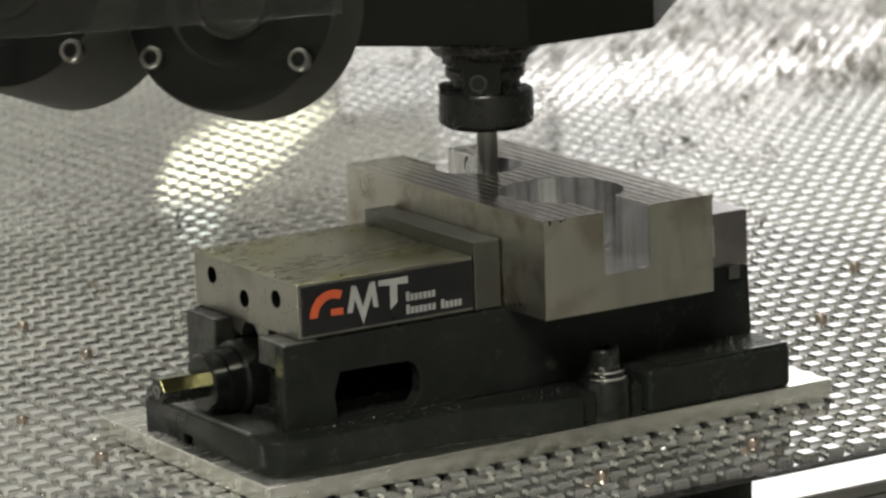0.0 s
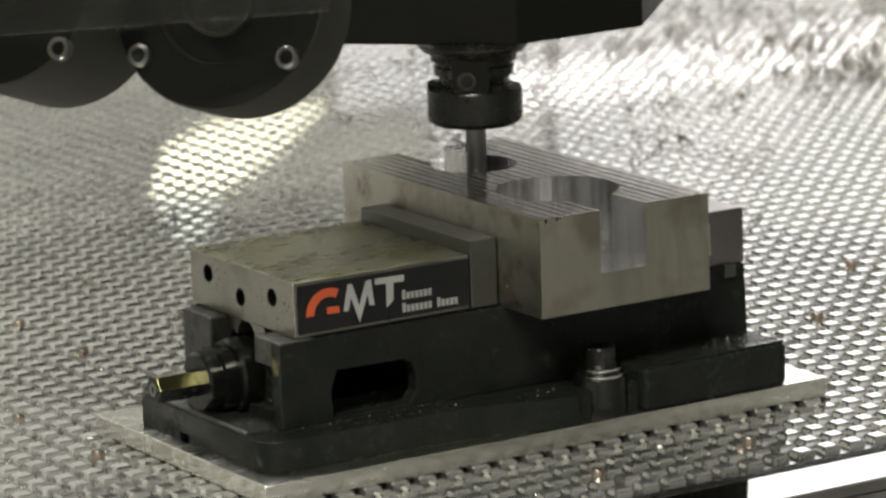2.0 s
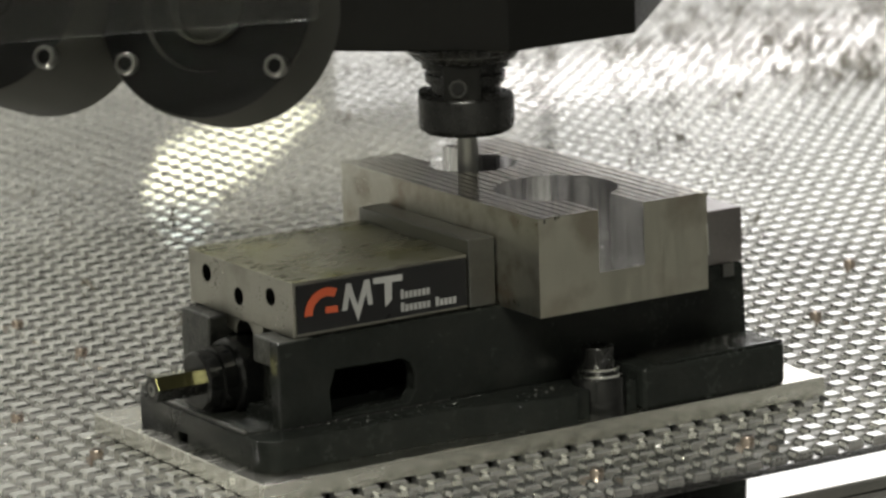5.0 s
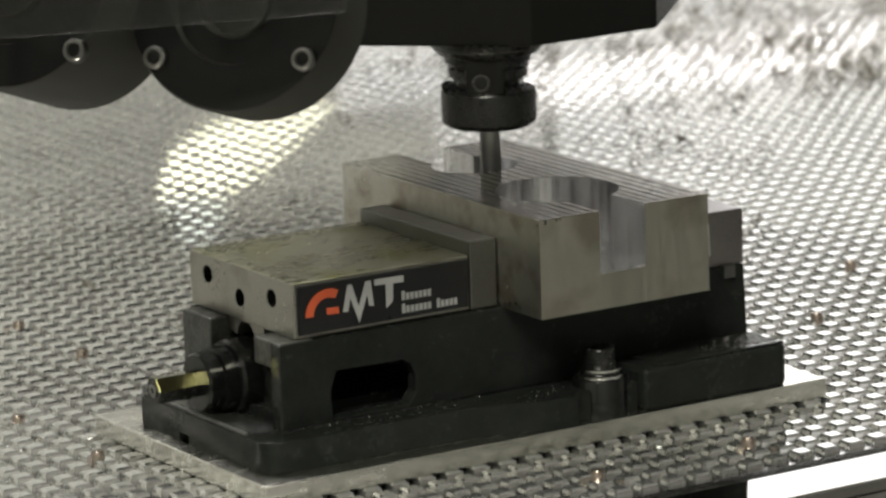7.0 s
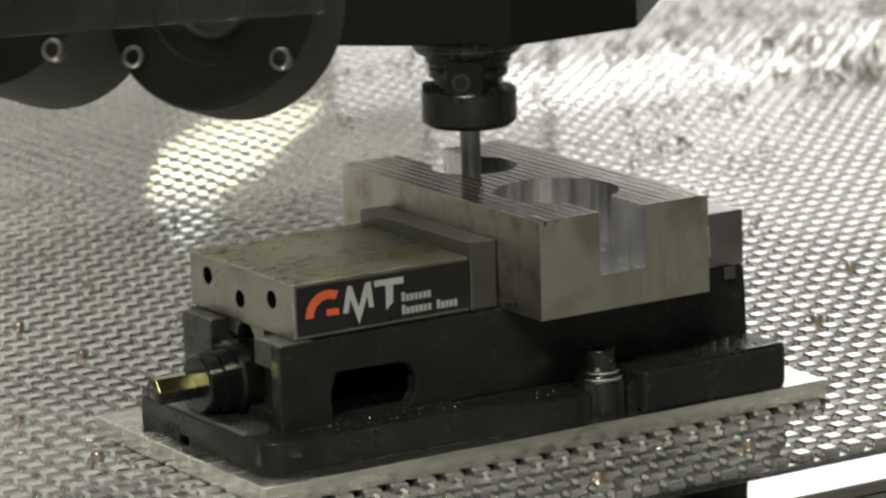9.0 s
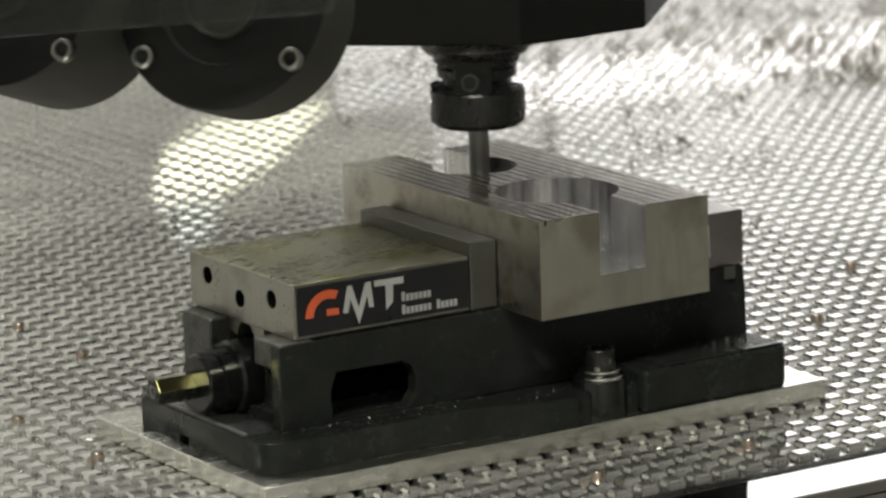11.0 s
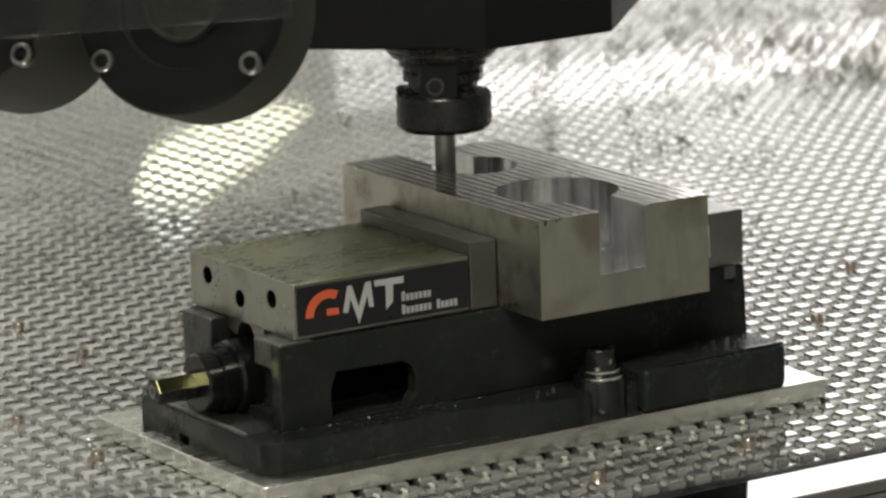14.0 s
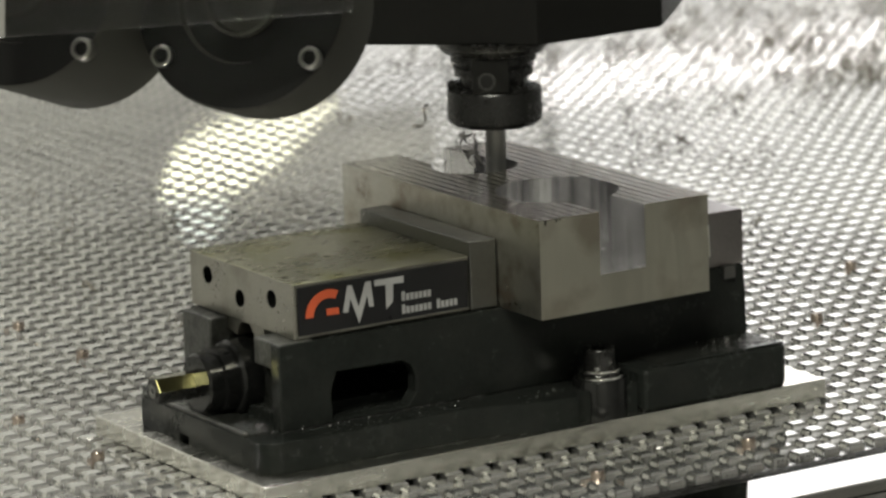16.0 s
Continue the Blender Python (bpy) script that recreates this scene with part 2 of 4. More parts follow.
def prism(outline, z0, z1, bm=None, matrix=None, top_shift=None):
    """An outline of (x, y) points raised from z0 to z1."""
    bm = bm or bmesh.new()
    up = top_shift or [(0, 0)] * len(outline)
    lo = [bm.verts.new((x, y, z0)) for x, y in outline]
    hi = [bm.verts.new((x + d[0], y + d[1], z1)) for (x, y), d in zip(outline, up)]
    n = len(outline)
    bm.faces.new(lo[::-1])
    bm.faces.new(hi)
    for i in range(n):
        bm.faces.new((lo[i], lo[(i + 1) % n], hi[(i + 1) % n], hi[i]))
    if matrix:
        bmesh.ops.transform(bm, matrix=matrix, verts=lo + hi)
    return bm


def lathe(profile, steps=48, bm=None, matrix=None):
    """A profile of (radius, z) points turned about z, closed at both ends."""
    bm = bm or bmesh.new()
    rings = []
    for r, z in profile:
        rings.append([bm.verts.new((r * math.cos(2 * math.pi * i / steps), r * math.sin(2 * math.pi * i / steps), z)) for i in range(steps)])
    for a, b in zip(rings, rings[1:]):
        for i in range(steps):
            bm.faces.new((a[i], a[(i + 1) % steps], b[(i + 1) % steps], b[i]))
    bm.faces.new(rings[0][::-1])
    bm.faces.new(rings[-1])
    if matrix:
        bmesh.ops.transform(bm, matrix=matrix, verts=[v for r in rings for v in r])
    return bm


def along(origin, direction, roll=0):
    """A matrix that puts z along direction at origin."""
    return Matrix.Translation(origin) @ Vector(direction).to_track_quat("Z", "Y").to_matrix().to_4x4() @ pose(0, 0, 0, 0, 0, roll)


def thing(name, label, category, group="", at=(0, 0, 0), kind=""):
    ob = new(name)
    ob.location = at
    return tagged(ob, label, category, group, kind)


def arc(cx, cy, r, a0, a1, steps):
    return [(cx + r * math.cos(radians(a0 + (a1 - a0) * i / steps)), cy + r * math.sin(radians(a0 + (a1 - a0) * i / steps))) for i in range(steps + 1)]


# ---- the room ----
def room():
    top, low = 2.75, -0.85
    tagged(part("floor", box(-4.2, 4.8, -4.2, 2.4, low - 0.1, low), FLOOR), "dark grey concrete workshop floor", "floor", kind="structure")
    tagged(part("ceiling", box(-4.2, 4.8, -4.2, 2.4, top, top + 0.1), WHITE), "plain white painted workshop ceiling", "ceiling", kind="structure")
    tagged(part("wall_south", box(-4.2, 4.8, -4.3, -4.2, low, top), WALL), "plain grey painted workshop wall", "wall", kind="structure")
    tagged(part("wall_west", box(-4.3, -4.2, -4.2, 2.4, low, top), WALL), "plain grey painted workshop wall", "wall", kind="structure")
    tagged(part("wall_east", box(4.8, 4.9, -4.2, 2.4, low, top), WALL), "plain grey painted workshop wall", "wall", kind="structure")
    bm = bmesh.new()
    # window opening, stepped at its lower corner to shape the reflection, x 1.44 to 3.65, z 0.12 to 1.63
    for x0, x1, z0, z1 in ((-4.2, 1.32, low, top), (3.65, 4.8, low, top), (1.32, 3.65, low, 0.12), (1.32, 1.44, 0.32, top), (1.44, 3.65, 1.63, top)):
        box(x0, x1, 2.2, 2.4, z0, z1, bm)
    tagged(part("wall_north", bm, WALL), "grey painted workshop wall behind the machine", "wall", kind="structure")


room()


# ---- the machine table with its grid of raised pads ----
PITCH, PAD_TOP, PAD_LOW = 0.0153, -0.0095, -0.0127


def table():
    t = thing("machine_table", "silver aluminium vacuum table with a grid of raised square pads", "table", kind="structure")
    part("slab", box(-0.55, 2.05, -0.1205, 2.05, -0.045, PAD_LOW), TABLE, t)
    part("front_channel", box(-0.55, 2.05, -0.1375, -0.1210, -0.045, -0.0150), DARK, t)
    part("front_rail", box(-0.55, 2.05, -0.1752, -0.1380, -0.040, -0.0097), RAIL, t, "bright smooth aluminium front rail", bevel=0.001)
    part("front_skirt", box(-0.55, 2.05, -0.30, -0.1765, -0.080, -0.016), TABLE, t)
    part("bed", box(-0.55, 2.05, -0.30, 2.05, -0.85, -0.0805), FLOOR, t)
    return t


TABLE_OB = table()


def pads(t):
    h, ch = 0.0045, 0.0010

    def shape(x, y, w=h):
        b = w + 0.0004
        v = [(x + sx * b, y + sy * b, PAD_LOW - 0.0005) for sx, sy in ((-1, -1), (1, -1), (1, 1), (-1, 1))]
        v += [(x + sx * w, y + sy * w, PAD_TOP - ch) for sx, sy in ((-1, -1), (1, -1), (1, 1), (-1, 1))]
        v += [(x + sx * (w - ch), y + sy * (w - ch), PAD_TOP) for sx, sy in ((-1, -1), (1, -1), (1, 1), (-1, 1))]
        f = [(8, 9, 10, 11)]
        for k in (0, 4):
            f += [(k + i, k + (i + 1) % 4, k + 4 + (i + 1) % 4, k + 4 + i) for i in range(4)]
        return v, f

    v, f = shape(0, 0)
    one = bpy.data.meshes.new("pad")
    one.from_pydata(v, [], f)
    sides = [0, 1, 0, 0, 0] + [0] * 4
    for m in (PAD, SLOT):
        one.materials.append(m)
    one.polygons.foreach_set("material_index", sides)
    verts, faces, near = [], [], 0
    for i in range(-40, 112):
        for j in range(-7, 135):
            x, y = 0.3385 + (i - 22) * PITCH, -0.0044 + j * PITCH
            depth, side = x * 0.526 + y * 0.85, x * 0.85 - y * 0.526
            if not -0.50 < side < 0.60 or depth > 2.0 or x > 2.0 or y > 2.0:
                continue
            if 0.0 < x < 0.25 and 0.0 < y < 0.10:
                continue
            if near < 300 and depth < 0.235 and abs(side) < 0.32:
                near += 1
                ob = new("pad", one)
                ob.parent, ob.location = t, (x, y, 0)
                continue
            pv, pf = shape(x, y)
            k = len(verts)
            verts += pv
            faces += [tuple(a + k for a in q) for q in pf]
    me = bpy.data.meshes.new("far_pads")
    me.from_pydata(verts, [], faces)
    for m in (PAD, SLOT):
        me.materials.append(m)
    me.polygons.foreach_set("material_index", sides * (len(faces) // 9))
    ob = new("far_pads", me)
    ob.parent = t
    tagged(ob, kind="stuff")


# ---- the clamped work: plate, vise, stock ----
def base_plate():
    o = [(-0.0398, -0.0362), (0.2883, -0.0362), (0.2883, 0.1349), (-0.0398, 0.1349)]
    tagged(part("base_plate", prism(o, -0.0095, 0.0), PLATE, bevel=0.0006), "bright milled aluminium plate lying on the table pads", "plate")


base_plate()


def vise():
    v = thing("machine_vise", "black enamelled precision machine vise with ground steel jaws", "vise")
    # base casting: flange, wider at the fixed end, and the walls of the bed
    flange = [(-0.0305, 0.1016), (-0.0300, 0.0000)] + [(-0.0190 + 0.011 * math.cos(a), -0.0080 + 0.0125 * math.sin(a)) for a in [math.pi * (1.02 + 0.048 * k) for k in range(11)]]
    flange += [(0.080, -0.0215), (0.112, -0.0310), (0.124, -0.0350), (0.1385, -0.0351), (0.1405, -0.0295), (0.1772, -0.0295), (0.1772, 0.1355), (0.112, 0.1330), (0.080, 0.1230), (-0.0190, 0.1220)]
    bm = prism(flange, 0.0, 0.0150)
    # key slot through the end face
    bm.faces.ensure_lookup_table()
    bm.verts.ensure_lookup_table()
    bm.verts.index_update()
    count = len(flange)
    end = next(f for f in bm.faces if {q.index for q in f.verts} == {0, 1, count, count + 1})
    lo, hi = (bm.verts[0], bm.verts[1]), (bm.verts[count], bm.verts[count + 1])
    bm.faces.remove(end)
    mouth = [bm.verts.new((-0.0305 + 0.0005 * (0.1016 - y) / 0.1016, y, z)) for y, z in ((0.0640, 0.0), (0.0640, 0.0042), (0.0548, 0.0042), (0.0548, 0.0))]
    back = [bm.verts.new((-0.0200, q.co.y, q.co.z)) for q in mouth]
    bm.faces.new((lo[0], mouth[0], mouth[1], mouth[2], mouth[3], lo[1], hi[1], hi[0]))
    for a, b in ((0, 1), (1, 2), (2, 3)):
        bm.faces.new((mouth[a], mouth[b], back[b], back[a]))
    bm.faces.new(back)
    part("base_flange", bm, BLACK, v, smooth=True, bevel=0.0012)
    rim = [(-0.0296, 0.1010), (-0.0291, 0.0010), (-0.0266, 0.0010), (-0.0271, 0.1010)]
    part("flange_rim", prism(rim, 0.0149, 0.0166), WORN, v, "worn raised rim of the oil tray", bevel=0.0005)
    part("oil_tray", prism([(-0.0264, 0.0930), (-0.0264, 0.0010), (-0.0100, -0.0005), (-0.0100, 0.0930)], 0.0149, 0.0156), WET, v, "wet oily black tray floor")
    right = [(0.1775, -0.0340), (0.1795, -0.0354), (0.2620, -0.0358), (0.2660, -0.0322), (0.2660, 0.1340), (0.2620, 0.1370), (0.1775, 0.1355)]
    part("rear_flange", prism(right, 0.0, 0.0214), BLACK, v, bevel=0.0022)
    part("oil_channel_lip", prism([(0.190, -0.0338), (0.2640, -0.0338), (0.2640, -0.0308), (0.190, -0.0308)], 0.0214, 0.0228), BLACK, v, bevel=0.0005)
    part("rear_oil_tray", prism([(0.190, -0.0306), (0.2640, -0.0306), (0.2640, -0.0030), (0.190, -0.0030)], 0.0213, 0.0219), WET, v, "wet oily black tray floor")
    # near wall of the bed with its slot window
    y0, y1 = -0.0040, 0.0045
    bm = bmesh.new()
    win = [(0.0168, 0.0300), (0.0203, 0.0402), (0.0575, 0.0396), (0.0625, 0.0368), (0.0648, 0.0310), (0.0646, 0.0230), (0.0600, 0.0172), (0.0180, 0.0166)]
    out = [(-0.0112, 0.0150), (-0.0112, 0.0572), (0.2150, 0.0572), (0.2150, 0.0150)]
    front = [bm.verts.new((x, y0, z)) for x, z in out]
    hole = [bm.verts.new((x, y0, z)) for x, z in win]
    edges = [bm.edges.new((front[i], front[(i + 1) % 4])) for i in range(4)] + [bm.edges.new((hole[i], hole[(i + 1) % 8])) for i in range(8)]
    bmesh.ops.triangle_fill(bm, use_beauty=True, edges=edges)
    side = bmesh.ops.extrude_face_region(bm, geom=bm.faces[:])
    for e in side["geom"]:
        if isinstance(e, bmesh.types.BMVert):
            e.co.y = y1
    part("near_wall", bm, BLACK, v, bevel=0.0008)
    part("far_wall", box(-0.0020, 0.2150, 0.0790, 0.1000, 0.0150, 0.0572), BLACK, v, bevel=0.0010)
    part("bed_floor", box(-0.0060, 0.2150, 0.0155, 0.0785, 0.0151, 0.0200), BLACK, v)
    bead = bmesh.new()
    rng = random.Random(3)
    rows = []
    for k in range(60):
        r = 0.0004 + 0.0011 * abs(math.sin(k * 0.7)) * rng.uniform(0.3, 1.0)
        rows.append([bead.verts.new((-0.0112 + 0.0016 * k, -0.0040 - r * math.cos(a), 0.0150 + r * math.sin(a))) for a in (0.0, 0.4, 0.8, 1.2, 1.5708)])
    for p, q in zip(rows, rows[1:]):
        for i in range(4):
            bead.faces.new((p[i], p[i + 1], q[i + 1], q[i]))
    part("oil_bead", bead, GLOSS, v, "bead of oil along the foot of the bed wall", smooth=True)
    # end wall, the two ears beside the screw, and the screw's bearing boss
    part("end_wall", box(0.0010, 0.0180, 0.0152, 0.0788, 0.0202, 0.0480), WET, v)
    part("far_ear", box(-0.0095, 0.0100, 0.0660, 0.0945, 0.0150, 0.0576), WORN, v, "worn black cast ear", bevel=0.0010)
    part("near_ear", prism([(-0.0105, -0.0030), (-0.0105, 0.0215), (0.0090, 0.0215), (0.0090, -0.0030)], 0.0445, 0.0577), WORN, v, "worn black cast ear", bevel=0.0010)
    part("bearing_boss", lathe([(0.0190, -0.012), (0.0190, -0.001), (0.0178, 0.0005), (0.0170, 0.0006)], 44, matrix=along((-0.0098, 0.0508, 0.0310), (-1, 0, 0))), GLOSS, v, smooth=True)
    # fixed jaw block
    part("fixed_jaw_casting", prism([(0.2155, -0.0022), (0.2648, -0.0022), (0.2648, 0.1040), (0.2155, 0.1040)], 0.0150, 0.0572, top_shift=[(0, 0.0012), (-0.0010, 0.0012), (-0.0010, -0.0012), (0, -0.0012)]), BLACK, v, bevel=0.0012)
    fj = part("fixed_jaw", box(0.2150, 0.2642, 0.0, 0.1016, 0.0574, 0.0858), FIXEDSTEEL, v, "ground steel fixed jaw", bevel=0.0008)
    part("jaw_key", box(0.2498, 0.2566, -0.0032, 0.0100, 0.0515, 0.0580), PLATESTEEL, fj)
    # movable jaw with three threaded holes in its end
    holes = ((0.0840, 0.0755), (0.0523, 0.0692), (0.0211, 0.0746))
    bm = bmesh.new()
    rim = [bm.verts.new((0, y, z)) for y, z in ((0.0, 0.0578), (0.1016, 0.0578), (0.1016, 0.0852), (0.0, 0.0852))]
    edges = [bm.edges.new((rim[i], rim[(i + 1) % 4])) for i in range(4)]
    for hy, hz in holes:
        ring = [bm.verts.new((0, hy + 0.0043 * math.cos(2 * math.pi * i / 20), hz + 0.0043 * math.sin(2 * math.pi * i / 20))) for i in range(20)]
        deep = [bm.verts.new((0.012, p.co.y, p.co.z)) for p in ring]
        edges += [bm.edges.new((ring[i], ring[(i + 1) % 20])) for i in range(20)]
        # shade inside the holes is painted with the dark second material
        for i in range(20):
            bm.faces.new((ring[i], ring[(i + 1) % 20], deep[(i + 1) % 20], deep[i])).material_index = 1
        bm.faces.new(deep).material_index = 1
    bmesh.ops.triangle_fill(bm, use_beauty=True, edges=edges)
    far = [bm.verts.new((0.0990, p.co.y, p.co.z)) for p in rim]
    for i in range(4):
        bm.faces.new((rim[i], rim[(i + 1) % 4], far[(i + 1) % 4], far[i]))
    bm.faces.new(far)
    bmesh.ops.recalc_face_normals(bm, faces=bm.faces)
    for f in bm.faces:
        if f.normal.z > 0.9 and f.calc_center_median().z > 0.085:
            f.material_index = 2
    mj = part("movable_jaw", bm, [STEEL, HEADPAINT, OILED], v, "oil-stained ground steel movable jaw with threaded holes", bevel=0.0006)
    tongue = [(0.0300, 0.0577), (0.0300, 0.0520)] + [(0.0480 - 0.0085 * math.cos(radians(a)), 0.0500 + 0.0085 * math.sin(radians(a))) for a in range(0, 181, 15)][::1] + [(0.0655, 0.0520), (0.0655, 0.0577)]
    part("jaw_tongue", prism(tongue, 0.0004, 0.0140, matrix=Matrix(((0, 0, 1, 0), (1, 0, 0, 0), (0, 1, 0, 0), (0, 0, 0, 1)))), STEEL, mj)
    part("movable_jaw_plate", box(0.0994, 0.1146, -0.0008, 0.1024, 0.0576, 0.0918), PLATESTEEL, v, "dark hardened steel jaw plate", bevel=0.0006)
    # badge with plain shapes on the jaw's side
    badge = part("badge", box(0.0022, 0.0978, -0.0010, -0.0002, 0.0598, 0.0833), BADGE, mj, "black badge with orange and silver shapes")
    flat = Matrix(((1, 0, 0, 0), (0, 0, -1, -0.0011), (0, 1, 0, 0), (0, 0, 0, 1)))

    def mark(name, outline, mat):
        part(name, prism([(x / 1000, z / 1000) for x, z in outline], -0.0001, 0.0003, matrix=flat), mat, mj)

    mark("orange_arc", arc(18.5, 68.0, 12.6, 180, 62, 14) + arc(18.5, 68.0, 8.3, 62, 180, 12), ORANGE)
    mark("orange_bar", [(17.6, 67.9), (24.4, 67.7), (24.2, 70.9), (17.6, 71.1)], ORANGE)
    mark("silver_zigzag", [(26.7, 67.8), (29.4, 67.6), (31.0, 74.2), (35.4, 61.3), (40.4, 74.6), (41.4, 68.6), (43.9, 68.4), (42.4, 81.1), (39.6, 80.9), (35.5, 69.2), (31.9, 80.5), (29.4, 80.7)], SILVER)
    mark("silver_hook", [(44.6, 78.2), (61.0, 77.6), (61.0, 80.9), (44.6, 81.1)], SILVER)
    mark("silver_stem", [(50.9, 78.0), (54.9, 77.9), (54.7, 69.2), (50.9, 66.0)], SILVER)
    # two lines of small bars
    for x0, z0, count in ((59.8, 68.6, 7), (59.8, 62.2, 7), (79.6, 62.0, 5)):
        for k in range(count):
            x, top = x0 + 2.45 * k, z0 + (4.6 if k == 0 else 3.3)
            mark("silver_bar", [(x, z0), (x + 1.75, z0), (x + 1.75, top), (x, top)], GREYBAR)
    # screw: collar and hexagon drive
    axis = along((-0.0118, 0.0508, 0.0310), (-1, 0, 0))
    part("screw_collar", lathe([(0.0162, -0.002), (0.0162, 0.0060), (0.0146, 0.0064), (0.0146, 0.0138), (0.0136, 0.0150), (0.0085, 0.0152)], 40, matrix=axis), GLOSS, v, "glossy black screw collar", smooth=True)
    six = [(0.0508 + 0.0073 * math.cos(radians(a)), 0.0310 + 0.0073 * math.sin(radians(a))) for a in range(117, 477, 60)]
    hexa = part("hexagon_drive", prism(six, -0.0507, -0.0263, matrix=Matrix(((0, 0, 1, 0), (1, 0, 0, 0), (0, 1, 0, 0), (0, 0, 0, 1)))), [BRASSY, DARK], v, "oily yellowish steel hexagon drive end", bevel=0.0004)
    # dark reflections of the lower facets and ends, painted with the black material
    for p in hexa.data.polygons:
        p.material_index = 1 if abs(p.normal.x) > 0.9 or p.normal.z < -0.2 else 0
    part("centre_hole", lathe([(0.0034, 0.0385), (0.0034, 0.0394), (0.0018, 0.0394), (0.0016, 0.0386)], 20, matrix=axis), SCREW, hexa)
    # lug for the clamp bolt
    part("bolt_lug", lathe([(0.0138, 0.0), (0.0136, 0.0178), (0.0130, 0.0190)], 40, matrix=Matrix.Translation((0.1600, -0.0215, 0.0))), GLOSS, v, smooth=True)
    return v


vise()


def clamp_bolt():
    b = thing("clamp_bolt", "black socket-head clamp bolt on two zinc washers", "bolt", at=(0.1600, -0.0215, 0.0190))
    part("washer", lathe([(0.0118, 0.0), (0.0122, 0.0003), (0.0122, 0.0013), (0.0119, 0.0016)], 36), ZINC, b, "bright zinc washer", smooth=True)
    # dark disc put in for the shaded gap between the washers
    part("dark_gap_disc", lathe([(0.0098, 0.0016), (0.0100, 0.0019), (0.0100, 0.0033), (0.0098, 0.0035)], 36), DARK, b, smooth=True)
    part("washer", lathe([(0.0108, 0.0035), (0.0111, 0.0037), (0.0111, 0.0044), (0.0108, 0.0047)], 36), ZINC, b, "bright zinc washer", smooth=True)
    part("bolt_head", lathe([(0.0078, 0.0047), (0.0080, 0.0052), (0.0080, 0.0140), (0.0075, 0.0147), (0.0045, 0.0147), (0.0043, 0.0100)], 32), DARK, b, smooth=True)


clamp_bolt()


def stock():
    """The block being cut: a finished keyhole pocket at one end, an open one at the other."""
    x0, x1, y0, y1, z0, zf, z1 = 0.1152, 0.2146, -0.0395, 0.1452, 0.0574, 0.0750, 0.1064
    sa, sb = 0.1500, 0.1768
    bm = bmesh.new()
    box(x0, x1, y0, y1, z0, zf, bm)
    bm.faces.ensure_lookup_table()
    bm.faces[1].material_index = 2
    cx, cy, r = (sa + sb) / 2, 0.0176, 0.0310
    a = math.degrees(math.acos((sb - cx) / r))
    o = [(x0, y0), (sa, y0)] + arc(cx, cy, r, 180 + a, -a, 56) + [(sb, y0), (x1, y0), (x1, y1), (sb, y1)]
    cx2, cy2, r2 = 0.1650, 0.0968, 0.0223
    a1, a2 = math.degrees(math.acos((sb - cx2) / r2)), math.degrees(math.acos((cx2 - sa) / r2))
    o += arc(cx2, cy2, r2, a1, -180 - a2, 44)
    o += [(sa, y1), (x0, y1)]
    lo = [bm.verts.new((x, y, zf)) for x, y in o]
    hi = [bm.verts.new((x, y, z1)) for x, y in o]
    top = bm.faces.new(hi)
    top.material_index = 1
    outer = {(x0, y0), (x1, y0), (x1, y1), (x0, y1)}
    n = len(o)
    for i in range(n):
        f = bm.faces.new((lo[i], lo[(i + 1) % n], hi[(i + 1) % n], hi[i]))
        f.material_index = 0 if o[i] in outer or o[(i + 1) % n] in outer else 2
    # the stock keeps its faces' outward sides
    me = bpy.data.meshes.new("aluminium_block")
    bmesh.ops.recalc_face_normals(bm, faces=bm.faces)
    bm.to_mesh(me)
    bm.free()
    for f in me.polygons:
        if f.normal.x < -0.9 and f.center.x < x0 + 0.001:
            f.material_index = 3
    for m in (STOCK, STRIPES, MILLED, STOCKSIDE):
        me.materials.append(m)
    ob = new("aluminium_block", me)
    burr = box(x1 + 0.0002, x1 + 0.0009, y0 - 0.0004, y0 + 0.0006, 0.0745, 0.0905)
    bmesh.ops.rotate(burr, cent=(x1, y0, 0.0745), matrix=Matrix.Rotation(radians(-2.5), 3, "Y"), verts=burr.verts)
    part("burr", burr, SPECK, ob, "bright sliver of burr")
    for dx, dz in ((0.0032, 0.0024), (0.0095, 0.0016), (0.0115, 0.0010)):
        part("oil_drip", prism([(x0 + dx, 0.1063 - dz), (x0 + dx + 0.0006, 0.1063 - dz), (x0 + dx + 0.0010, 0.1063), (x0 + dx - 0.0004, 0.1063)], 0.0, 0.00015,
             matrix=Matrix(((1, 0, 0, 0), (0, 0, -1, y0), (0, 1, 0, 0), (0, 0, 0, 1)))), DARK, ob, "short dark drip of cutting oil")
    tagged(ob, "silver aluminium block with milled keyhole pockets clamped in the vise", "workpiece")


stock()


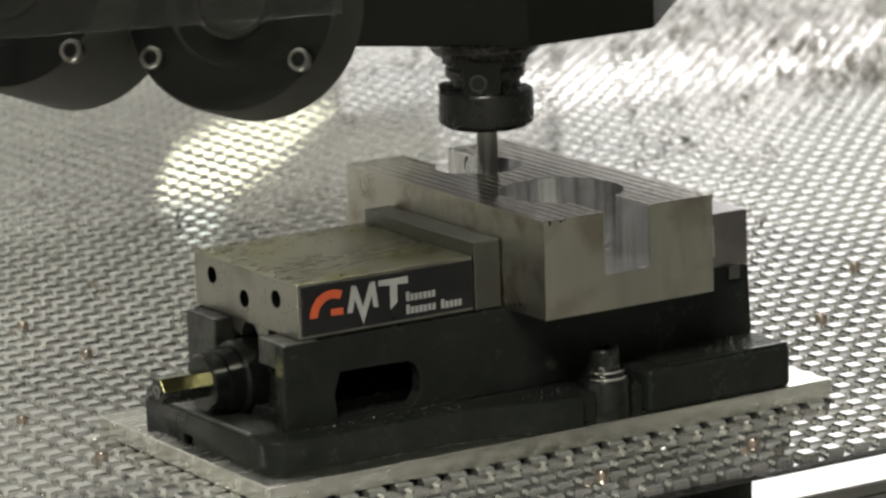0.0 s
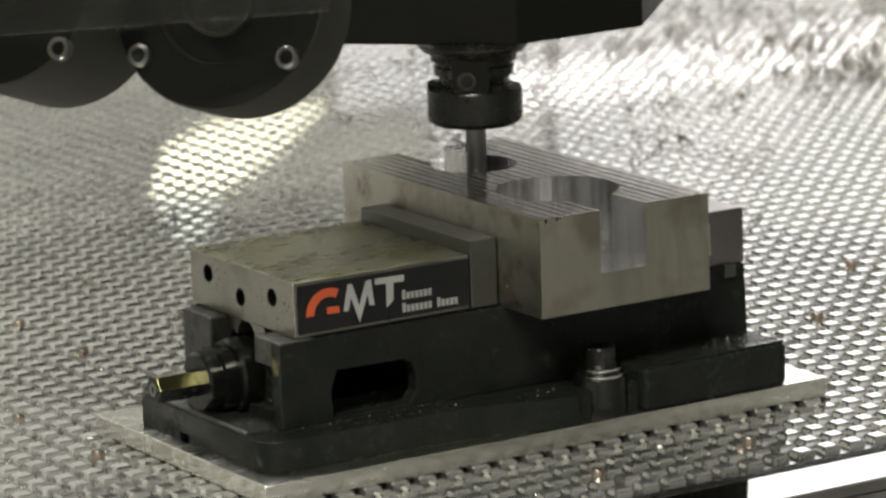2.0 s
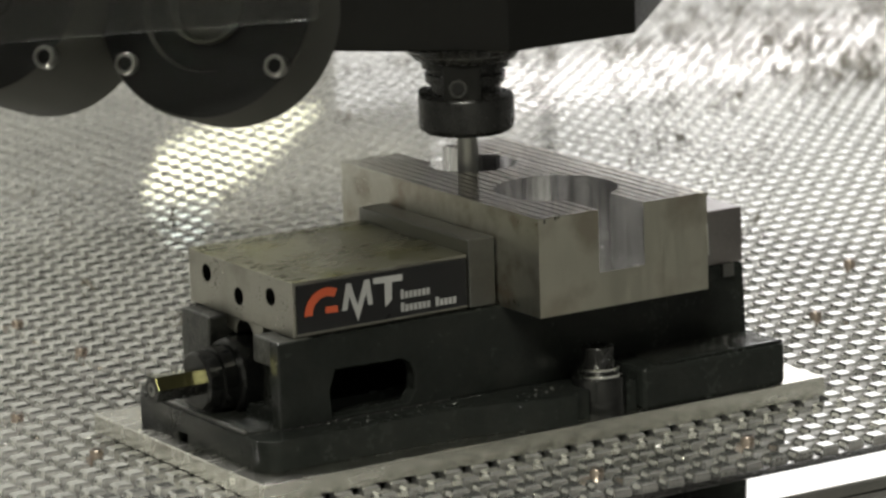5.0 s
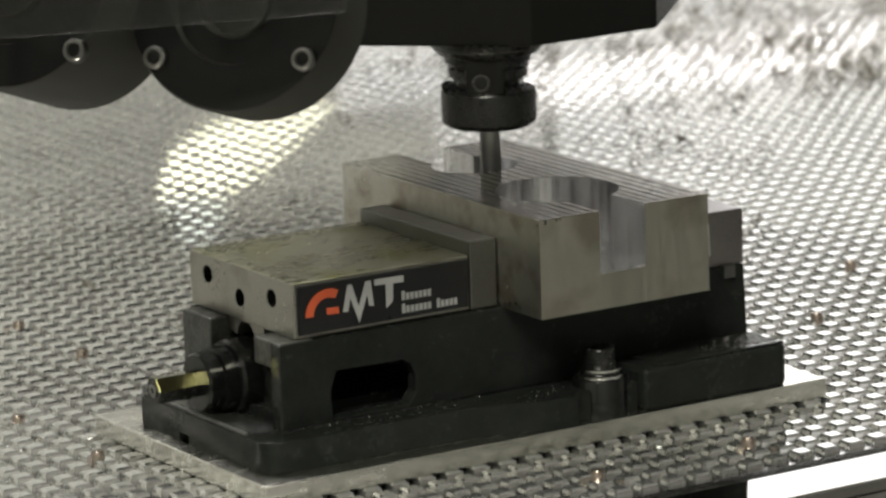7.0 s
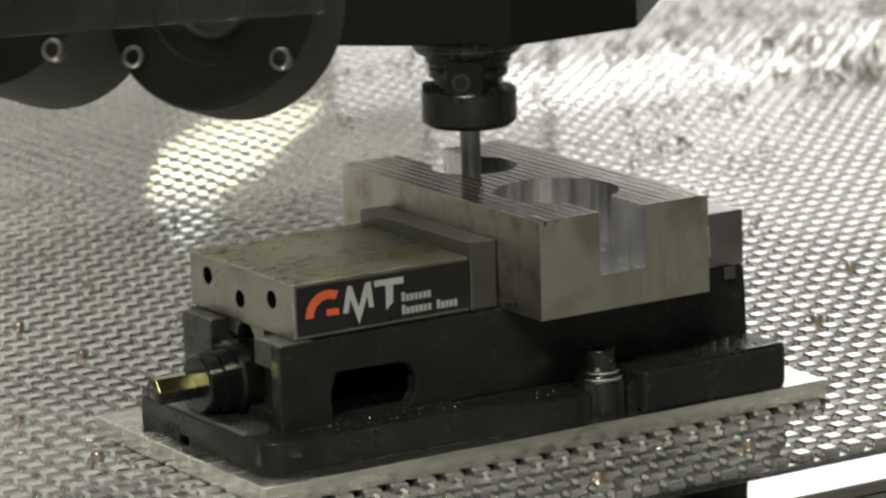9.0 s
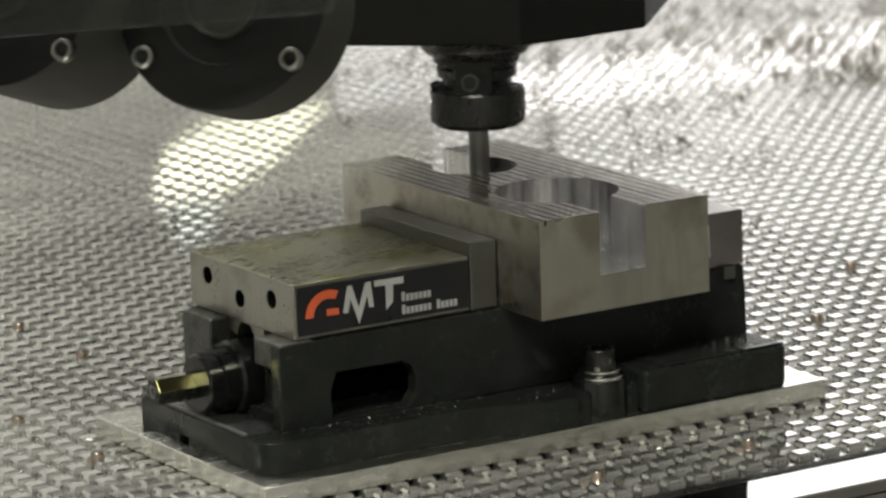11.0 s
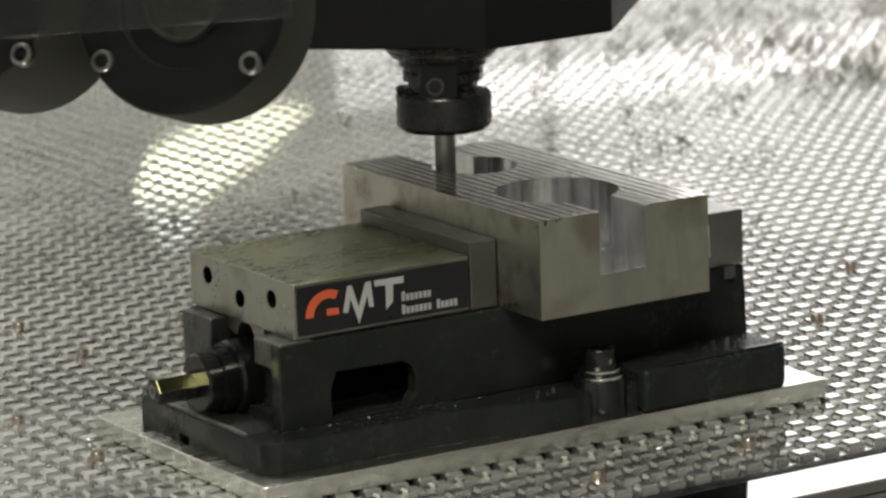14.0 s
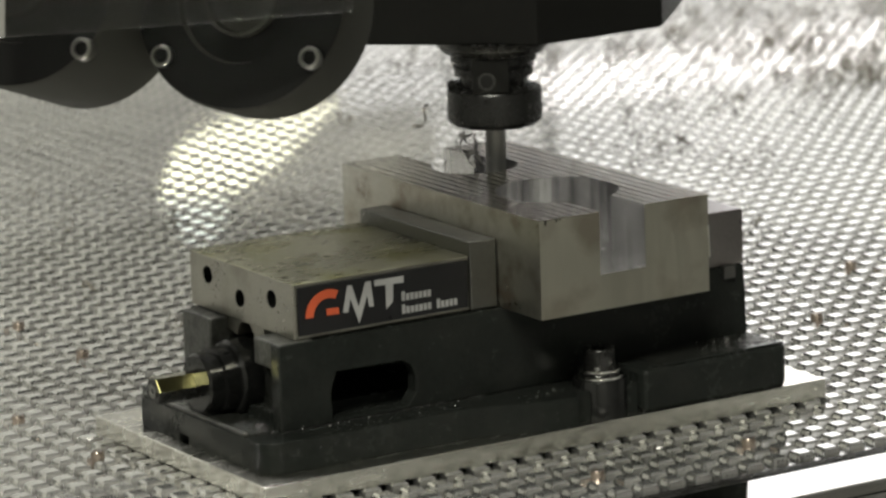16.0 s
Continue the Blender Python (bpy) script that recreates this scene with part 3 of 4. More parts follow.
# ---- the spindle head, which carries everything that moves above the work ----
def spindle_head():
    """Built about the cutter's axis, with z as in the room."""
    h = thing("spindle_head", "dark spindle head with collet nut, end mill and round flanges", "spindle")
    # unseen back is drawn out to darken the reflection in the block top
    o = [(-0.0652, 0.0259), (0.0019, -0.0385), (0.0815, -0.0349), (0.2520, 0.1480), (0.2520, 0.5200), (-0.0652, 0.5200)]
    part("head_casting", prism(o, 0.1720, 0.3200), HEADPAINT, h, bevel=0.001)
    hold = part("tool_holder", lathe([(0.0165, 0.1445), (0.0180, 0.1490), (0.0180, 0.1525), (0.0205, 0.1530), (0.0207, 0.1575), (0.0190, 0.1580), (0.0190, 0.1600), (0.0222, 0.1605), (0.0222, 0.1640), (0.0262, 0.1652), (0.0290, 0.1688), (0.0312, 0.1725)], 56), DARK, h, smooth=True)
    face = pose(0, 0, 0, 0, 0, -31.8)
    key = box(-0.0115, 0.0075, -0.0236, -0.0170, 0.1466, 0.1655)
    bmesh.ops.transform(key, matrix=face, verts=key.verts)
    part("drive_key", key, HEADPAINT, hold, bevel=0.0008)
    bore = face @ along((-0.0040, -0.0236, 0.1528), (0, -1, 0))
    part("clamp_screw", lathe([(0.0046, -0.0002), (0.0046, 0.0012), (0.0034, 0.0012), (0.0033, 0.0002)], 24, matrix=bore), RING, hold, smooth=True)
    # near-black disc painted for the shade in the screw's socket
    part("dark_socket_disc", lathe([(0.0033, 0.0002), (0.0033, 0.0005), (0.0016, 0.0005)], 20, matrix=bore), FLANGE, hold)
    # lighter ring painted for the reflection along the collar's bottom rim
    part("collar_edge", lathe([(0.0283, 0.1683), (0.0290, 0.1685), (0.0292, 0.1692), (0.0284, 0.1697)], 56), RING, hold, smooth=True)
    nut = part("collet_nut", lathe([(0.0100, 0.1268), (0.0215, 0.1271), (0.0240, 0.1290), (0.0246, 0.1298), (0.0246, 0.1448), (0.0239, 0.1460), (0.0185, 0.1464)], 64), DARK, h, "black collet nut", smooth=True)
    for turn in (-88, 22, 132):
        slot = box(0.0160, 0.0242, -0.0045, 0.0045, 0.1458, 0.1484)
        bmesh.ops.transform(slot, matrix=pose(0, 0, 0, 0, 0, turn), verts=slot.verts)
        part("nut_lug", slot, DARK, nut, bevel=0.0005)
    mill = part("end_mill", lathe([(0.0050, 0.0775), (0.0053, 0.0780), (0.0053, 0.1275)], 32), CARBIDE, h, "blurred bright carbide end mill", smooth=True)
    # fluted lower part
    bm = bmesh.new()
    rings = []
    for k in range(30):
        z, turn = 0.0776 + 0.0009 * k, k * 0.16
        rings.append([bm.verts.new((0.00555 * (0.93 + 0.07 * math.cos(3 * (2 * math.pi * i / 24 + turn))) * math.cos(2 * math.pi * i / 24), 0.00555 * (0.93 + 0.07 * math.cos(3 * (2 * math.pi * i / 24 + turn))) * math.sin(2 * math.pi * i / 24), z)) for i in range(24)])
    for p, q in zip(rings, rings[1:]):
        for i in range(24):
            bm.faces.new((p[i], p[(i + 1) % 24], q[(i + 1) % 24], q[i]))
    part("flutes", bm, CARBIDE, mill, smooth=True)
    # two round flanges on the near side, each with cap screws and a bored centre
    view, right, up = Vector((0.5138, 0.8300, -0.2171)), Vector((0.8462, -0.5320, -0.0309)), Vector((0.1412, 0.1678, 0.9757))
    n = (right * -0.34 - view * 0.93 + up * 0.10).normalized()
    for cen, r, long, screws in (((-0.2375, -0.1624, 0.2385), 0.0515, 0.036, ((-0.0350, -0.0260), (0.0326, -0.0280))), ((-0.3221, -0.1067, 0.2506), 0.0500, 0.080, ((0.0326, -0.0332),))):
        c = Vector(cen)
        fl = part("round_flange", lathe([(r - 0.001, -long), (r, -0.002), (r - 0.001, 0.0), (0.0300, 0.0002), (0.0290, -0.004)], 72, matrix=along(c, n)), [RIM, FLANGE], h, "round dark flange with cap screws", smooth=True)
        # front face takes the darker tone, the side the greyer one
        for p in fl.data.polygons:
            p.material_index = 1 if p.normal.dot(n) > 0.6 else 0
        part("bore_ring", lathe([(0.0175, -0.0045), (0.0175, 0.0012), (0.0160, 0.0016), (0.0150, -0.0040)], 48, matrix=along(c, n)), RIM, fl, smooth=True)
        for a, b in screws:
            at = right * a + up * b
            at = c + at - view * (at.dot(n) / view.dot(n)) + n * 0.0005
            part("cap_screw", lathe([(0.0052, -0.002), (0.0052, 0.0030), (0.0046, 0.0036), (0.0034, 0.0036), (0.0033, 0.0002)], 28, matrix=along(at, n)), SCREW, fl, "bright cap screw", smooth=True)
            # near-black disc fills the socket in place of its shade
            part("dark_socket_disc", lathe([(0.0033, 0.0), (0.0033, 0.0022), (0.0004, 0.0020)], 20, matrix=along(at, n)), FLANGE, fl)
    # clear guard strip before the flanges
    g = Vector((-0.3377, -0.1682, 0.2328)) - right * 0.022
    g2 = Vector((-0.2231, -0.2372, 0.2400))
    bm = bmesh.new()
    v = [bm.verts.new(p) for p in (g, g2, g2 + up * 0.09, g + up * 0.09)]
    f = bm.faces.new(v)
    e = bmesh.ops.extrude_face_region(bm, geom=[f])
    bmesh.ops.translate(bm, vec=-view * 0.003, verts=[x for x in e["geom"] if isinstance(x, bmesh.types.BMVert)])
    part("clear_guard", bm, GUARD, h, "clear smoky plastic guard strip")
    # added plate, stands in for an unidentified bright strip past the guard
    bm = bmesh.new()
    v = [bm.verts.new(p) for p in (g - right * 0.012, g + right * 0.004, g + right * 0.004 + up * 0.09, g - right * 0.012 + up * 0.09)]
    e = bmesh.ops.extrude_face_region(bm, geom=[bm.faces.new(v)])
    bmesh.ops.translate(bm, vec=-view * 0.004, verts=[x for x in e["geom"] if isinstance(x, bmesh.types.BMVert)])
    bmesh.ops.translate(bm, vec=-view * 0.0035, verts=bm.verts)
    part("guard_end_plate", bm, TABLE, h, "bright plate added at the guard's end", bevel=0.0006)
    return h


HEAD = spindle_head()


def glow_sheet():
    """An added glowing sheet whose mirror image makes the bright patch on the pads; built about the cutter's axis."""
    w = thing("glow_sheet", "unseen glowing sheet added to mirror as a bright patch in the pads", "lamp")
    across, facing = Vector((-0.7893, 0.6141, 0.0)), Vector((-0.6141, -0.7893, 0.0))
    base = Vector((1.30 - 0.1554, 1.92 - 0.1089, 0.0016))

    def sheet(outline, front, back):
        bm = bmesh.new()
        rows = [[bm.verts.new(base + across * a + Vector((0, 0, b)) + facing * d) for a, b in outline] for d in (front, back)]
        bm.faces.new(rows[0])
        bm.faces.new(rows[1][::-1])
        for i in range(len(outline)):
            k = (i + 1) % len(outline)
            bm.faces.new((rows[0][i], rows[1][i], rows[1][k], rows[0][k]))
        return bm

    # outlines follow the bright patch and its tail
    main = [(0.342, 0.340), (0.322, 0.292), (0.300, 0.278), (0.270, 0.263), (0.217, 0.249), (0.150, 0.246), (0.217, 0.308), (0.262, 0.338)]
    tail = [(0.340, 0.343), (0.264, 0.341), (0.272, 0.362), (0.288, 0.388), (0.312, 0.392)]
    part("patch_sheet", sheet(main, 0.0, -0.008), PATCHGLOW, w, "glowing warm white sheet in the patch's shape")
    part("patch_tail", sheet(tail, 0.0, -0.008), PATCHDIM, w, "dimmer bluish tail of the glowing sheet")
    part("housing", sheet([(0.344, 0.346), (0.324, 0.290), (0.270, 0.260), (0.150, 0.243), (0.222, 0.314), (0.268, 0.350), (0.286, 0.394), (0.315, 0.396)], -0.0085, -0.03), HEADPAINT, w)
    # made-up tube, post and boom that hold the sheet out of view
    top = base + across * 0.25 - facing * 0.02
    part("drop_tube", lathe([(0.008, 0.39), (0.008, 0.80)], 16, matrix=Matrix.Translation((top.x, top.y, 0.0))), HEADPAINT, w, smooth=True)
    post = Vector((0.10, 0.45, 0.0))
    part("post", lathe([(0.010, 0.318), (0.010, 0.81)], 16, matrix=Matrix.Translation(post)), HEADPAINT, w, smooth=True)
    run = Vector((top.x, top.y, 0.0)) - post
    part("boom", lathe([(0.009, 0.0), (0.009, run.length)], 16, matrix=along(post + Vector((0, 0, 0.80)), run)), HEADPAINT, w, smooth=True)
    return w


GLOW_SHEET = glow_sheet()


# ---- small things on the table ----
def vacuum_ports():
    one = None
    for x, y in ((-0.0604, 0.1800), (-0.0611, 0.0924), (0.2029, -0.0866), (0.1119, -0.0897), (0.0309, 0.2850), (0.0327, 0.3649), (0.3849, 0.1005), (0.4769, 0.1905)):
        if one:
            copy_thing(one, pose(x, y, PAD_LOW))
            continue
        one = thing("vacuum_port", "small copper vacuum port screw between the pads", "port", "vacuum ports", (x, y, PAD_LOW))
        part("port_body", lathe([(0.0034, 0.0), (0.0034, 0.0060), (0.0029, 0.0068), (0.0021, 0.0068), (0.0020, 0.0040)], 20), COPPER, one, smooth=True)
        part("port_slot", box(-0.0031, 0.0031, -0.0006, 0.0006, 0.0063, 0.0070), SCREW, one)


vacuum_ports()


def curl(rng, size, turns, bm=None, matrix=None):
    """A thin curled ribbon of swarf."""
    bm = bm or bmesh.new()
    r, w, n = size * rng.uniform(0.25, 0.45), size * rng.uniform(0.06, 0.13), 12
    lift, rows = size * rng.uniform(0.3, 0.9), []
    for k in range(n + 1):
        a, g = turns * 2 * math.pi * k / n, 1 - 0.5 * k / n
        x, y, z = r * g * math.cos(a), r * g * math.sin(a), lift * k / n
        rows.append([bm.verts.new(p) for p in ((x, y, z), (x * 0.92, y * 0.92, z + w), (x * 0.84, y * 0.84, z + w), (x * 0.92, y * 0.92, z))])
    for p, q in zip(rows, rows[1:]):
        for i in range(4):
            bm.faces.new((p[i], p[(i + 1) % 4], q[(i + 1) % 4], q[i]))
    if matrix:
        bmesh.ops.transform(bm, matrix=matrix, verts=[v for r_ in rows for v in r_])
    return bm


def chip_litter():
    rng = random.Random(5)
    clumps = [(0.92, 0.93, 0.10), (0.88, 0.80, 0.07), (0.93, 0.72, 0.08), (0.86, 0.64, 0.06), (1.02, 0.86, 0.08), (0.78, 0.86, 0.09), (0.80, 0.70, 0.06), (0.70, 0.66, 0.09),
              (0.62, 0.52, 0.10), (0.70, 0.90, 0.12), (0.45, 0.30, 0.12), (0.30, 0.62, 0.2), (0.10, 0.40, 0.15), (1.10, 1.00, 0.12)]
    weight = [52, 40, 34, 26, 36, 22, 14, 12, 10, 16, 9, 12, 8, 30]
    verts, faces = [], []
    for (cx, cy, sd), count in zip(clumps, weight):
        for _ in range(count * 2):
            x, y, size = rng.gauss(cx, sd * 0.55), rng.gauss(cy, sd * 0.4), rng.uniform(0.005, 0.016)
            if -0.05 < x < 0.30 and -0.05 < y < 0.15:
                continue
            bm = curl(rng, size, rng.uniform(0.4, 1.6), matrix=Matrix.Translation((x, y, PAD_TOP + 0.0012)) @ pose(0, 0, 0, rng.uniform(60, 110), 0, rng.uniform(0, 360)))
            low = min(v.co.z for v in bm.verts)
            bm.verts.index_update()
            k = len(verts)
            verts += [(v.co.x, v.co.y, v.co.z - low + PAD_TOP) for v in bm.verts]
            faces += [tuple(v.index + k for v in f.verts) for f in bm.faces]
            bm.free()
    me = bpy.data.meshes.new("chip_litter")
    me.from_pydata(verts, [], faces)
    me.materials.append(OLDCHIP)
    tagged(new("chip_litter", me), "dull curled swarf scattered over the table pads", "swarf", kind="stuff")


chip_litter()


def flying_chips():
    """Curled chips, each cut from the floor of the pocket in its turn and blown off the block."""
    rng = random.Random(11)
    shapes = []
    for k in range(5):
        bm = curl(rng, 0.0090 + 0.0022 * k, 0.30 + 0.15 * k)
        me = bpy.data.meshes.new("chip")
        bm.to_mesh(me)
        bm.free()
        me.materials.append(CHIP)
        shapes.append(me)
    chips = []
    for start, x, y in BURSTS:
        for _ in range(12):
            ob = new("metal_chip", rng.choice(shapes))
            tagged(ob, "small curled grey aluminium chip thrown from the cut", "chip", "flying chips")
            chips.append((ob, start + rng.uniform(-0.13, 0.0), x, y, rng.random()))
    return chips


# moments at which the cutter bites, and where it stands then
BURSTS = ((0.06, 0.175, 0.103), (0.9, 0.172, 0.105), (2.0, 0.173, 0.107), (2.9, 0.176, 0.104), (3.45, 0.178, 0.101), (4.05, 0.175, 0.095), (4.62, 0.175, 0.098), (5.2, 0.175, 0.098),
          (5.75, 0.176, 0.098), (6.36, 0.176, 0.100), (6.93, 0.177, 0.100), (7.52, 0.178, 0.100), (8.16, 0.178, 0.099), (8.85, 0.178, 0.100), (9.5, 0.178, 0.099), (10.2, 0.178, 0.099),
          (10.85, 0.178, 0.099), (11.58, 0.179, 0.098), (12.28, 0.179, 0.098), (12.9, 0.179, 0.098), (13.62, 0.180, 0.097), (14.40, 0.180, 0.097), (15.15, 0.181, 0.097), (15.88, 0.181, 0.097), (15.97, 0.181, 0.097))
CHIPS = flying_chips()


def glint_specks():
    """Bright specks on the vise's ledges and the table, modelled in place of glints."""
    rng = random.Random(31)
    verts, faces = [], []
    for x0, x1, y0, y1, z, count in ((0.005, 0.100, -0.0070, -0.0045, 0.0152, 22), (-0.029, -0.022, 0.004, 0.080, 0.0151, 40), (-0.012, 0.090, -0.0150, -0.0125, 0.0151, 14),
                                     (0.225, 0.264, -0.0345, -0.0040, 0.0220, 30), (0.112, 0.150, -0.0250, -0.0050, 0.0151, 14), (-0.036, 0.285, -0.0355, -0.0350, 0.0001, 16)):
        for _ in range(count):
            x, y, r = rng.uniform(x0, x1), rng.uniform(y0, y1), rng.uniform(0.00012, 0.00038)
            k, a = len(verts), rng.uniform(0, 6.3)
            verts += [(x + r * math.cos(a + i * 2.1) * (2.2 if i == 0 else 0.8), y + r * math.sin(a + i * 2.1), z) for i in range(3)] + [(x, y, z + r * 0.9)]
            faces += [(k, k + 1, k + 3), (k + 1, k + 2, k + 3), (k + 2, k, k + 3), (k, k + 2, k + 1)]
    for _ in range(420):
        u, w = rng.uniform(0.05, 1.0), rng.uniform(-0.30, 0.16)
        x, y, r = u * 0.526 + w * 0.85, u * 0.85 - w * 0.526, rng.uniform(0.0003, 0.0011)
        if -0.06 < x < 0.31 and -0.06 < y < 0.16 or y < -0.10:
            continue
        k, a = len(verts), rng.uniform(0, 6.3)
        verts += [(x + r * math.cos(a + i * 2.1) * (2.4 if i == 0 else 0.8), y + r * math.sin(a + i * 2.1), PAD_TOP) for i in range(3)] + [(x, y, PAD_TOP + r * 0.8)]
        faces += [(k, k + 1, k + 3), (k + 1, k + 2, k + 3), (k + 2, k, k + 3), (k, k + 2, k + 1)]
    me = bpy.data.meshes.new("glint_specks")
    me.from_pydata(verts, [], faces)
    me.materials.append(SPECK)
    tagged(new("glint_specks", me), "tiny bright specks standing in for glints on the vise and table", "swarf", kind="stuff")


glint_specks()


def air_mist():
    """The plume of oil droplets and dust that the air blast drives off the cut, about the cutter's axis."""
    rng = random.Random(41)
    verts, faces = [], []
    for n in range(66000):
        if n % 2:
            # low stream over the jaws
            u = 0.34 + 0.66 * rng.random() ** 0.8
            x = -0.004 - 0.130 * u
            y = rng.gauss(0.010 + 0.015 * u, 0.006 + 0.026 * u)
            z = max(0.1085 + abs(rng.gauss(0, 0.004 + 0.010 * u)) - 0.050 * max(0, u - 0.42), 0.1085 if u < 0.42 else 0.0935)
        else:
            # thin veil that drifts up and back
            u = rng.random() ** 0.7
            x = -0.012 - 0.105 * u
            y = 0.030 + rng.gauss(0.055 * u, 0.012 + 0.030 * u)
            z = 0.1100 + abs(rng.gauss(0.012 * u, 0.008 + 0.024 * u))
        r, k = rng.uniform(0.00005, 0.00010) * (1.15 if n % 2 else 1.3), len(verts)
        verts += [(x + r, y, z - r), (x - r, y, z - r), (x, y + r, z + r), (x, y - r, z + r)]
        faces += [(k, k + 2, k + 3), (k, k + 1, k + 2), (k, k + 3, k + 1), (k + 1, k + 3, k + 2)]
    me = bpy.data.meshes.new("air_mist")
    me.from_pydata(verts, [], faces)
    me.materials.append(MISTY)
    return tagged(new("air_mist", me), "thin grey mist of droplets blown off the cutter", "mist", kind="stuff")


MIST = air_mist()
pads(TABLE_OB)


